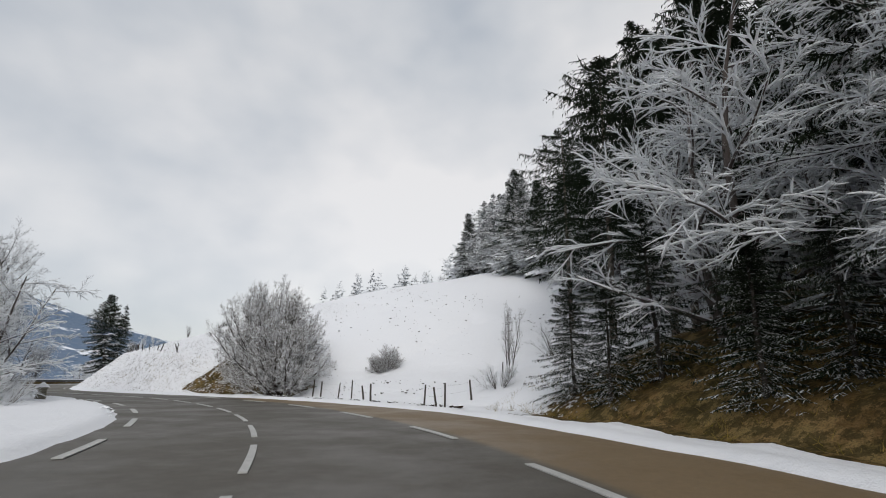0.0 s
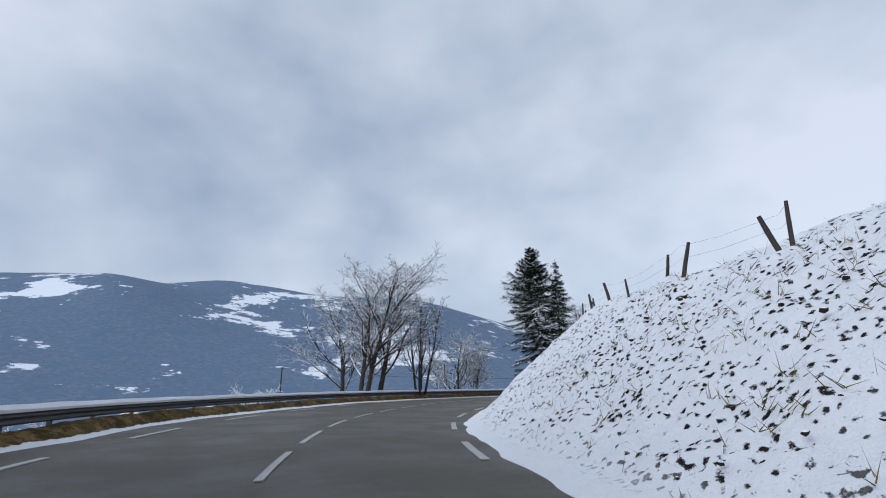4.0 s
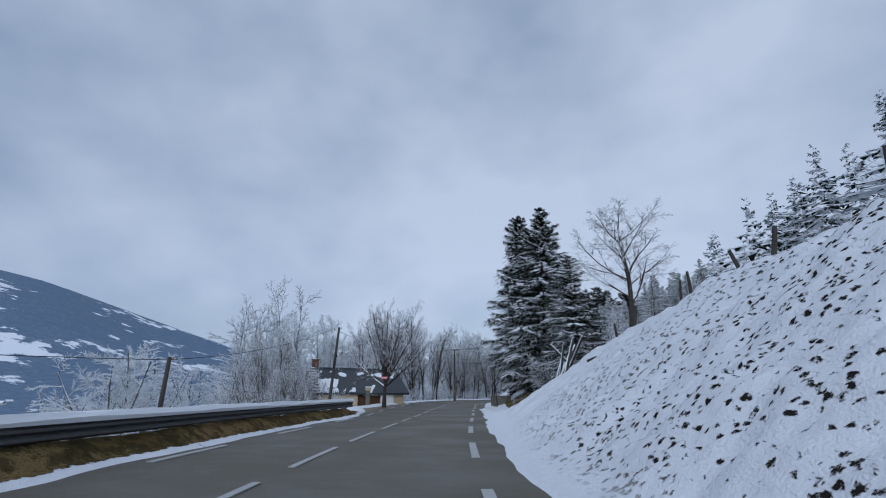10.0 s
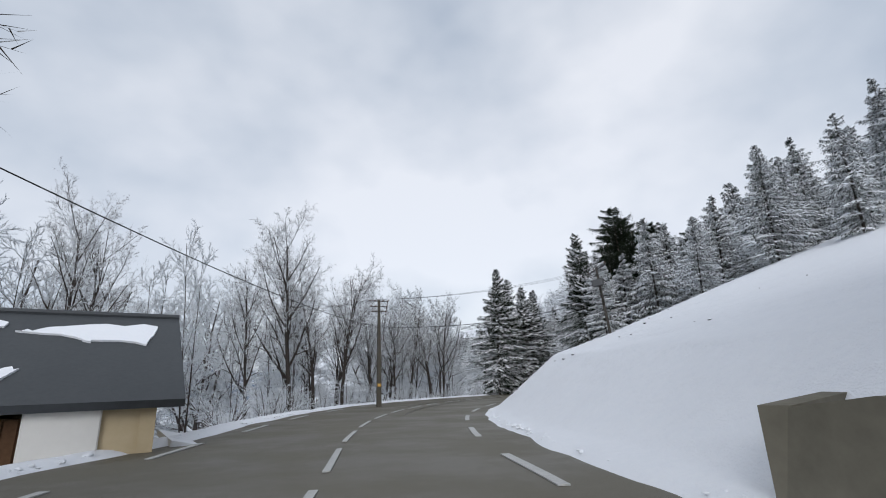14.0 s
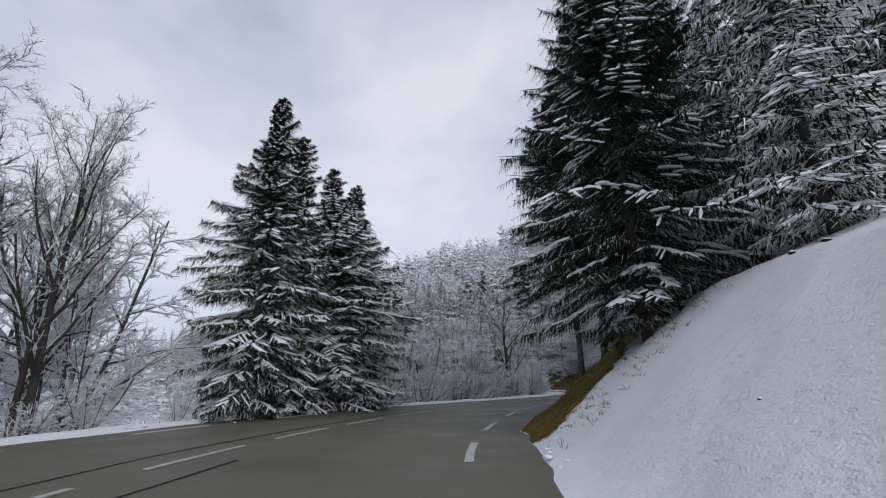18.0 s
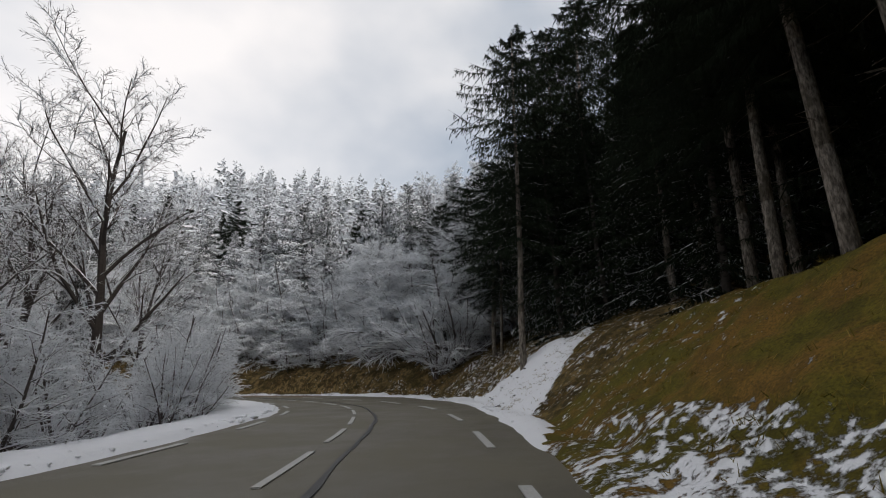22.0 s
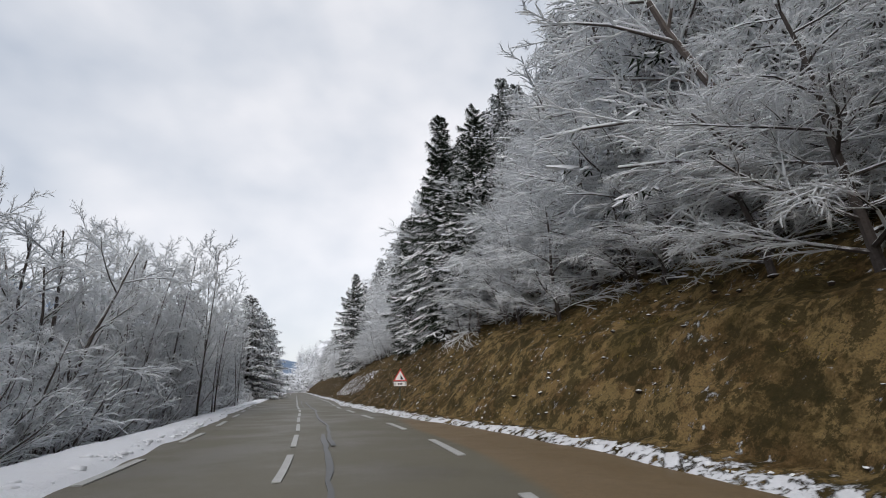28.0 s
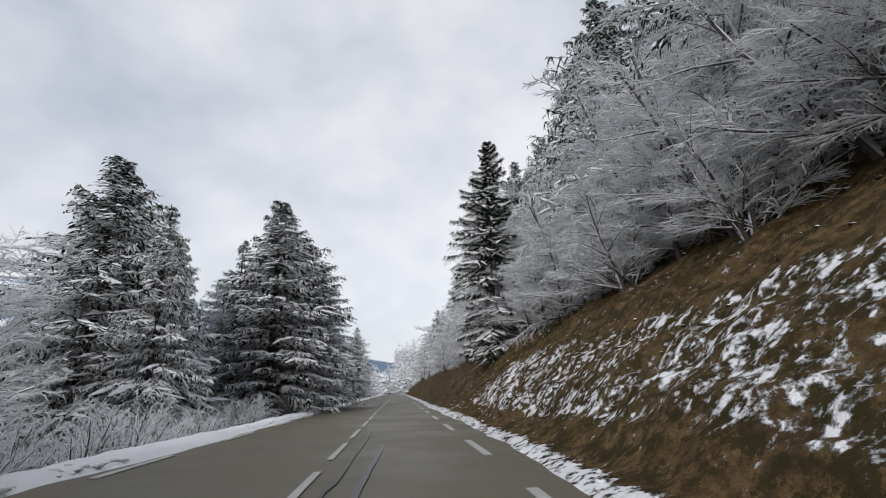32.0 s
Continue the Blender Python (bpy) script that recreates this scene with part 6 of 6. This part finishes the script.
# ---- poles and lines ----
def pole(x, y, top_z, lean, kind):
    zg = float(height([x], [y])[0])
    h = top_z - zg
    top = tagged(new("utility_pole"), {"wood": "leaning dark wooden utility pole", "concrete": "grey concrete power pole with two crossarms and insulators",
                                       "transformer": "wooden power pole with crossarm and grey transformer"}[kind], "utility pole")
    top.matrix_world = pose(x, y, zg, lean[0], lean[1], lean[2])
    g = Geo()
    if kind == "concrete":
        for k in range(2):
            a, b = h * k / 2, h * (k + 1) / 2
            wa, wb = 0.36 - 0.09 * k, 0.27 - 0.09 * k
            v = [Vector((sx * w / 2, sy * w * 0.38, z)) for z, w in ((a - (0.5 if k == 0 else 0), wa), (b, wb)) for sx, sy in ((-1, -1), (1, -1), (1, 1), (-1, 1))]
            g.add(v, [(0, 1, 5, 4), (1, 2, 6, 5), (2, 3, 7, 6), (3, 0, 4, 7), (3, 2, 1, 0), (4, 5, 6, 7)])
        part("shaft", g.mesh("shaft", plain("weathered_pole", (0.04, 0.036, 0.03), (0.11, 0.10, 0.082), 9, 0.9)), top)
        for n, (z, w) in enumerate(((h - 0.1, 1.5), (h - 0.55, 1.3), (h - 0.95, 1.1))):
            arm = part("crossarm", Geo().box((0, 0.16, z), (w, 0.08, 0.08), None, 0.01).mesh("crossarm", M_STEEL), top)
            for sx in (-1, -0.45, 0.45, 1):
                q = Geo()
                for j in range(4):
                    q.rod((sx * w / 2, 0.16 - 0.05 - 0.10 * j, z), (sx * w / 2, 0.16 - 0.10 - 0.10 * j, z), 0.055, 0.04, 8)
                part("insulator", q.mesh("insulator", M_CERAMIC), arm)
        part("warning_plate", Geo().box((0, -0.16, 1.6), (0.28, 0.02, 0.22), None, 0.004).mesh("warning_plate", plain("ochre_plate", (0.45, 0.25, 0.05), (0.55, 0.32, 0.08), 20)), top)
    else:
        g.rod((0, 0, -0.6), (0, 0, h * 0.5), 0.14, 0.12, 10)
        g.rod((0, 0, h * 0.5), (0, 0, h), 0.12, 0.095, 10)
        part("shaft", g.mesh("shaft", M_POST, True), top)
        if kind == "transformer":
            arm = part("crossarm", Geo().box((0, 0.13, h - 0.15), (2.0, 0.09, 0.11), Matrix.Rotation(-0.30, 3, 'Y'), 0.01).mesh("crossarm", M_STEEL), top)
            part("bracket", Geo().box((-0.35, 0.13, h - 0.75), (0.9, 0.06, 0.07), None, 0.01).mesh("bracket", M_STEEL), top)
            for sx in (-0.9, -0.3, 0.9):
                q = Geo()
                for j in range(3):
                    q.rod((sx, 0.13, h - 0.08 + sx * 0.30 + 0.07 * j), (sx, 0.13, h - 0.03 + sx * 0.30 + 0.07 * j), 0.06, 0.035, 8)
                part("insulator", q.mesh("insulator", M_CERAMIC), arm)
            part("transformer", Geo().box((0, -0.36, h - 1.55), (1.0, 0.46, 0.62), None, 0.05).mesh("transformer", M_STEEL), top, "grey steel transformer box")
        else:
            q = Geo()
            q.rod((0.1, 0, h - 0.15), (0.22, 0, h - 0.12), 0.02, 0.02, 6).rod((0.22, 0, h - 0.14), (0.22, 0, h - 0.02), 0.04, 0.03, 8)
            part("insulator", q.mesh("insulator", M_CERAMIC), top)
    return Vector((x, y, top_z))


def cable(a, b, sag, r=0.018):
    n, V, F = 18, [], []
    side = (b - a).cross(Vector((0, 0, 1))).normalized() * r
    for k in range(n + 1):
        p = a.lerp(b, k / n) - Vector((0, 0, 4 * sag * (k / n) * (1 - k / n)))
        V += [tuple(p + side), tuple(p + Vector((0, 0, r))), tuple(p - side), tuple(p - Vector((0, 0, r)))]
    for k in range(n):
        F += [(4 * k + i, 4 * k + (i + 1) % 4, 4 * k + 4 + (i + 1) % 4, 4 * k + 4 + i) for i in range(4)]
    tagged(new("overhead_cable", mesh("overhead_cable", V, F, M_CABLE)), "thin black overhead cable hanging between poles", "cable", "overhead cables")


def power_lines():
    p0 = pole(-96.0, 70.0, 4.2, (0, 0, 0), "wood")
    p1 = pole(-80.6, 117.4, 3.0, (0, 2, 0), "wood")
    p2 = pole(-79.0, 135.4, 6.8, (0, 4, 0), "wood")
    p3 = pole(-73.9, 176.6, 8.3, (0, 0, 20), "concrete")
    p4 = pole(-53.6, 181.5, 11.6, (0, -5, -40), "transformer")
    down = Vector((0, 0, 0.15))
    cable(p0 - down, p1 - down, 0.8)
    cable(p1 - down, p2 - down, 0.5)
    cable(p2 - down, p3 - Vector((0, 0, 2.2)), 0.9)
    cable(p3 - Vector((0, 0, 2.2)), p4 - Vector((0, 0, 2.8)), 0.9, 0.025)
    for k in (-0.6, 0, 0.6):
        cable(p3 + Vector((k, 0, 0)), p4 + Vector((k, 0, -0.1)), 0.6, 0.008)
        cable(p3 + Vector((k, 0, 0)), Vector((-120 + k, 190, 9.0)), 0.9, 0.008)


power_lines()


# ---- roadside stone, sign, wall ----
def kilometre_stone():
    x, y = -22.6, 28.0
    top = tagged(new("stone_marker"), "small weathered stone marker with snow covered cap", "stone marker")
    top.matrix_world = pose(x, y, float(height([x], [y])[0]), 0, 2, 35)
    rs = random.Random(5)
    for k in range(5):
        w = 0.52 - 0.015 * k
        part("stone", Geo().box((rs.uniform(-0.03, 0.03), rs.uniform(-0.02, 0.02), -0.02 + 0.16 * k), (w + rs.uniform(-0.06, 0.05), 0.38 + rs.uniform(-0.04, 0.04), 0.165),
                                Matrix.Rotation(rs.uniform(-0.12, 0.12), 3, 'Z'), 0.035).mesh("stone", M_CONCRETE), top)
    g = Geo()
    g.add([(-0.30, -0.22, 0.66), (0.30, -0.22, 0.66), (0.30, 0.22, 0.66), (-0.30, 0.22, 0.66), (0, -0.22, 0.86), (0, 0.22, 0.86)],
          [(3, 2, 1, 0), (0, 1, 4), (2, 3, 5), (1, 2, 5, 4), (3, 0, 4, 5)])
    part("cap", g.mesh("cap", M_CONCRETE), top)
    g = Geo()
    g.add([(-0.34, -0.24, 0.68), (0.34, -0.24, 0.68), (0.34, 0.24, 0.68), (-0.34, 0.24, 0.68), (0, -0.24, 0.97), (0, 0.24, 0.97)],
          [(3, 2, 1, 0), (0, 1, 4), (2, 3, 5), (1, 2, 5, 4), (3, 0, 4, 5)])
    part("snow_cap", g.mesh("snow_cap", M_SNOW), top)


kilometre_stone()


def road_sign():
    x, y = -13.5, 290.0
    z = float(height([x], [y])[0])
    top = tagged(new("warning_sign"), "red bordered triangular steep slope warning sign on green post", "road sign")
    top.matrix_world = pose(x, y, z + 0.38, 0, 0, 22) @ Matrix.Scale(0.72, 4)
    part("post", Geo().rod((0, 0.03, -1.1), (0, 0.03, 2.4), 0.03, 0.03, 8).mesh("post", plain("green_post", (0.015, 0.03, 0.02), (0.03, 0.05, 0.035), 20)), top)

    def tri(k, y0, th, mat, name, par):
        c = Vector((0, 0, 1.98))
        pts = [Vector((-0.5 * k, y0, 1.98 - 0.29 * k)), Vector((0.5 * k, y0, 1.98 - 0.29 * k)), Vector((0, y0, 1.98 + 0.577 * k))]
        return part(name, Geo().tri(pts, -th).mesh(name, mat), par)
    b = tri(1.0, 0.0, 0.025, M_RED, "border", top)
    tri(0.74, -0.024, 0.004, M_WHITE, "face", b)
    part("pictogram", Geo().tri([Vector((0.02, -0.0272, 1.80)), Vector((0.24, -0.0272, 1.80)), Vector((0.12, -0.0272, 1.98)), Vector((0.02, -0.0272, 2.12))], -0.003).mesh("pictogram", M_BLACK), b)
    pl = part("panel", Geo().box((0, 0, 1.50), (0.9, 0.025, 0.3), None, 0.01).mesh("panel", M_WHITE), top)
    for dx, w in ((-0.36, 0.05), (0.36, 0.05)):
        part("arrow_bar", Geo().box((dx, -0.018, 1.50), (w, 0.006, 0.2)).mesh("arrow_bar", M_BLACK), pl)
    for dx in (-0.12, 0.0, 0.12):
        part("text_bar", Geo().box((dx, -0.018, 1.50), (0.08, 0.006, 0.12)).mesh("text_bar", M_BLACK), pl)


road_sign()


def retaining_wall():
    top = tagged(new("retaining_wall"), "low stained concrete retaining wall with snow above", "wall")
    p0, p1 = Vector((-65.8, 143.2, 0)), Vector((-64.2, 137.2, 0))
    d = (p1 - p0).normalized()
    n = Vector((d.y, -d.x, 0))
    n = n if n.x > 0 else -n
    V, F = [], []
    for k in range(7):
        p = p0.lerp(p1, k / 6)
        h = 0.95 + 0.15 * math.sin(k * 1.3)
        for q, z in ((p, -0.3), (p - n * -0.10, h), (p + n * 0.45, h), (p + n * 0.45, -0.3)):
            V.append((q.x, q.y, z))
    for k in range(6):
        a = k * 4
        F += [(a, a + 1, a + 5, a + 4), (a + 1, a + 2, a + 6, a + 5), (a + 2, a + 3, a + 7, a + 6)]
    F += [(0, 3, 2, 1), (24, 25, 26, 27)]
    part("wall_body", mesh("wall_body", V, F, M_CONCRETE), top)
    q = p0 - d * 0.02
    V2 = [(q.x, q.y, -0.3), (q.x, q.y, 1.0), (q.x + 2.6 * n.x, q.y + 2.6 * n.y + 1.2, 1.1), (q.x + 2.6 * n.x, q.y + 2.6 * n.y + 1.2, -0.3)]
    part("wall_return", Geo().tri([Vector(v) for v in V2], 0.3).mesh("wall_return", M_CONCRETE), top)
    g = tagged(new("marker_post"), "thin grey wooden post by the concrete wall", "post")
    g.matrix_world = pose(-64.9, 137.6, 0.2, 3, -4, 0)
    part("shaft", Geo().rod((0, 0, -0.5), (0, 0, 1.6), 0.045, 0.04, 7).mesh("shaft", M_POST), g)


retaining_wall()


# ---- farmhouse below the road ----
def farmhouse():
    top = tagged(new("farmhouse"), "old yellow rendered farmhouse under dark snow patched roof", "house")
    u = Vector((0.84, 0.54, 0)).normalized()
    ang = math.degrees(math.atan2(u.y, u.x))
    top.matrix_world = pose(-85.0, 151.0, 0, 0, 0, ang)
    # local: x along the ridge, -y faces the road; ridge at y 0
    X0, X1, Y, ZE, ZR, ZB = -2.6, 7.6, 5.0, 1.25, 4.0, -3.2

    def p(name, g, mat, lab="", par=None):
        return part(name, g.mesh(name, mat), par or top, lab)
    walls = Geo()
    walls.box(((X0 + 2.0) / 2 + 0.0, -Y + 0.6, (ZE + ZB) / 2), (2.0 - X0, 0.4, ZE - ZB + 0.3))
    p("wall", walls, M_RENDER, "yellowed render wall")
    walls = Geo()
    walls.box((6.6, -Y + 0.62, (ZE + ZB) / 2), (1.4, 0.36, ZE - ZB + 0.3))
    p("wall", walls, M_RENDER, "yellowed render wall")
    walls = Geo()
    walls.box((0, Y - 0.6, (ZE + ZB) / 2), (X1 - X0 - 0.6, 0.4, ZE - ZB))
    p("wall", walls, M_RENDER, "yellowed render wall")
    for x in (X0 + 0.3, X1 - 0.3):
        pts = [Vector((x, -Y + 0.4, ZB)), Vector((x, Y - 0.4, ZB)), Vector((x, Y - 0.4, ZE + 0.1)), Vector((x, 0, ZR - 0.25)), Vector((x, -Y + 0.4, ZE + 0.1))]
        p("gable_wall", Geo().tri(pts, 0.35), M_RENDER)
    p("gable_boards", Geo().tri([Vector((X1 - 0.26, -Y * 0.55, 2.3)), Vector((X1 - 0.26, Y * 0.55, 2.3)), Vector((X1 - 0.26, 0, ZR - 0.3))], -0.06), M_BOARD, "dark gable boarding")
    for sy in (-1, 1):
        pts = [Vector((X0 - 0.3, sy * Y, ZE)), Vector((X1 + 0.3, sy * Y, ZE)), Vector((X1 + 0.3, 0, ZR)), Vector((X0 - 0.3, 0, ZR))]
        if sy > 0:
            pts = pts[::-1]
        roof = p("roof", Geo().tri(pts, 0.22), M_SLATE, "dark slate roof")
        if sy < 0:
            n = (pts[1] - pts[0]).cross(pts[2] - pts[0]).normalized()
            rs = random.Random(3)

            def on(x, f):
                return Vector((x, -Y * (1 - f), ZE + (ZR - ZE) * f)) + n * 0.012
            def ragged(corners, steps=4, jit=0.07):
                pt = []
                for k, (x, f) in enumerate(corners):
                    x2, f2 = corners[(k + 1) % len(corners)]
                    for q in range(steps):
                        w = q / steps
                        pt.append(on(x + (x2 - x) * w + rs.uniform(-jit, jit), min(0.98, max(-0.01, f + (f2 - f) * w + rs.uniform(-jit, jit) * 0.45))) + n * 0.05)
                p("snow_patch", Geo().tri(pt, 0.06), M_SNOW, "melting snow patch", roof)
            ragged([(-2.4, 0.16), (-0.35, 0.18), (0.15, 0.48), (-0.5, 0.55), (-1.0, 0.49), (-2.3, 0.54)], 4)
            for k in range(12):
                ragged([(-2.45 + 0.19 * k, -0.01), (-2.31 + 0.19 * k, -0.01), (-2.29 + 0.19 * k, 0.15), (-2.45 + 0.19 * k, 0.15)], 2, 0.015)
            ragged([(0.45, 0.70), (1.2, 0.66), (1.3, 0.76), (0.75, 0.84), (0.4, 0.80)], 3)
            ragged([(2.6, 0.70), (3.4, 0.76), (3.5, 0.84), (2.7, 0.82)], 3)
            ragged([(3.7, 0.70), (5.2, 0.68), (5.6, 0.60), (6.9, 0.60), (7.3, 0.84), (5.4, 0.84), (4.2, 0.76)], 4)
            ragged([(3.2, 0.0), (3.45, 0.0), (4.3, 0.30), (4.0, 0.30), (3.5, 0.18)], 3, 0.05)
            ragged([(0.9, 0.0), (1.65, 0.0), (1.75, 0.16), (1.5, 0.17), (1.2, 0.08)], 3, 0.05)
            ragged([(0.45, 0.06), (0.55, 0.06), (0.75, 0.15), (0.62, 0.14)], 2, 0.03)
            ragged([(-1.75, 0.80), (-1.5, 0.80), (-1.4, 0.87), (-1.7, 0.86)], 2, 0.03)
            ragged([(-0.6, 0.80), (-0.4, 0.80), (-0.35, 0.86), (-0.55, 0.86)], 2, 0.03)
            ragged([(-2.4, 0.60), (-2.0, 0.62), (-1.9, 0.74), (-2.3, 0.76)], 3, 0.05)
    p("ridge_cap", Geo().rod((X0 - 0.3, 0, ZR + 0.02), (X1 + 0.3, 0, ZR + 0.02), 0.11, 0.11, 8), M_SLATE)
    # stepped gable of flat stones
    for sy in (-1, 1):
        for k in range(9):
            y, z = sy * (Y - 0.3 - k * 0.55), ZE + 0.12 + k * (ZR - ZE) / 9
            st = p("gable_step", Geo().box((X0, y, z), (0.7, 0.66, 0.36), None, 0.03), M_CONCRETE, "flat stone of the stepped gable")
            p("snow_cap", Geo().box((X0, y, z + 0.22), (0.74, 0.62, 0.12), None, 0.05), M_SNOW, "", st)
    ch = p("chimney", Geo().box((X0 + 0.5, 0.3, ZR + 0.3), (0.7, 0.6, 1.3), None, 0.02), M_BRICK, "brick chimney")
    p("chimney_cap", Geo().box((X0 + 0.5, 0.3, ZR + 1.0), (0.84, 0.74, 0.12), None, 0.02), M_CONCRETE, "", ch)
    # windows and doors of the front
    for x, z, w, h in ((-1.9, 0.1, 1.0, 0.7), (-1.7, -2.0, 0.9, 1.0), (0.9, -1.75, 1.3, 0.75)):
        wd = p("window", Geo().box((x, -Y + 0.38, z), (w, 0.06, h)), M_GLASSDARK)
        for dx in (-w / 2, 0, w / 2):
            p("window_frame", Geo().box((x + dx, -Y + 0.35, z), (0.07, 0.08, h + 0.07), None, 0.01), M_BOARD, "", wd)
        p("window_sill", Geo().box((x, -Y + 0.30, z - h / 2 - 0.05), (w + 0.2, 0.22, 0.08), None, 0.01), M_CONCRETE, "", wd)
    p("shutter", Geo().box((-2.3, -Y + 0.33, -2.0), (0.5, 0.06, 1.1), None, 0.01), plain("orange_shutter", (0.30, 0.10, 0.03), (0.42, 0.15, 0.05), 15), "orange brown shutter")
    door = p("garage_door", Geo().box((3.3, -Y + 0.75, -0.65), (2.6, 0.1, 3.2)), M_BOARD, "dark brown plank garage door")
    for k in range(9):
        p("plank", Geo().box((2.16 + 0.285 * k, -Y + 0.68, -0.65), (0.26, 0.05, 3.15), None, 0.01), M_BOARD, "", door)
    p("pillar", Geo().box((5.4, -Y + 0.55, -0.65), (1.5, 0.5, 3.7), None, 0.03), M_WHITEWALL, "white rendered wall pier")
    shed = p("lean_to_roof", Geo().tri([Vector((X1 + 0.2, -3.6, 0.15)), Vector((X1 + 3.0, -3.6, -0.5)), Vector((X1 + 3.0, 2.4, -0.5)), Vector((X1 + 0.2, 2.4, 0.15))], 0.18), M_SNOW, "snow covered lean-to roof")
    p("lean_to_wall", Geo().box((X1 + 1.5, -3.2, -1.6), (2.6, 0.2, 2.4), None, 0.02), plain("rust_boards", (0.13, 0.05, 0.02), (0.22, 0.09, 0.04), 12), "red brown boarding", shed)


farmhouse()


def trunk_plate():
    """Small red board nailed to the tree by the yard."""
    top = tagged(new("trunk_sign"), "small red board with pale writing fixed to the tree", "sign")
    top.matrix_world = pose(-75.35, 139.45, 2.6, 0, 2, 12)
    b = part("board", Geo().box((0, 0, 0), (0.62, 0.03, 0.26), None, 0.008).mesh("board", M_RED), top)
    for dx, w in ((-0.19, 0.12), (-0.02, 0.14), (0.17, 0.15)):
        part("text_bar", Geo().box((dx, -0.018, 0), (w, 0.006, 0.09)).mesh("text_bar", M_WHITE), b)


trunk_plate()


def letter_box_stand():
    top = tagged(new("stone_gatepost"), "pale stone gatepost with a snow cap by the yard", "gatepost")
    top.matrix_world = pose(-78.2, 143.6, float(height([-78.2], [143.6])[0]), 0, 0, 20)
    part("shaft", Geo().box((0, 0, 0.6), (0.42, 0.36, 1.8), None, 0.04).mesh("shaft", M_CONCRETE), top)
    part("cap", Geo().box((0, 0, 1.62), (0.62, 0.5, 0.3), None, 0.07).mesh("cap", M_RENDER), top)
    part("snow_cap", Geo().box((0, 0, 1.83), (0.6, 0.48, 0.12), None, 0.05).mesh("snow_cap", M_SNOW), top)


letter_box_stand()


# ---- village across the valley ----
def village():
    rs = random.Random(8)
    body = Geo().box((0, 0, 2.2), (12, 8, 6.4), None, 0.1).mesh("wall", M_WHITEWALL)
    rg = Geo()
    for sy in (-1, 1):
        rg.tri([Vector((-6.6, sy * 4.8, 5.0)), Vector((6.6, sy * 4.8, 5.0)), Vector((6.6, 0, 8.6)), Vector((-6.6, 0, 8.6))][::1 if sy < 0 else -1], 0.35)
    snow_roof = rg.mesh("roof", M_SNOW)
    dark_roof = rg.mesh("roof", M_BOARD)
    win = Geo().box((0, 0, 0), (1.2, 0.1, 1.4)).mesh("window", M_GLASSDARK)
    for k in range(26):
        az, r = radians(rs.uniform(41, 56)), rs.uniform(930, 1120)
        x, y = -60 - r * math.sin(az), 80 + r * math.cos(az)
        z = float(far_height(np.array([x]), np.array([y]))[0])
        top = tagged(new("village_house"), "small pale village house with steep roof across the valley", "house", "village houses")
        part("wall", body, top)
        part("roof", snow_roof if rs.random() < 0.6 else dark_roof, top)
        for dx in (-3.6, 0, 3.6):
            for dz in (1.2, 3.8):
                w = part("window", win, top)
                w.location = (dx, -4.03, dz)
        a = rs.choice((0, 90)) + rs.uniform(-20, 20)
        f = rs.uniform(0.8, 1.3)
        top.matrix_world = pose(x, y, z, 0, 0, a) @ Matrix.Diagonal((f, f, f, 1))


village()
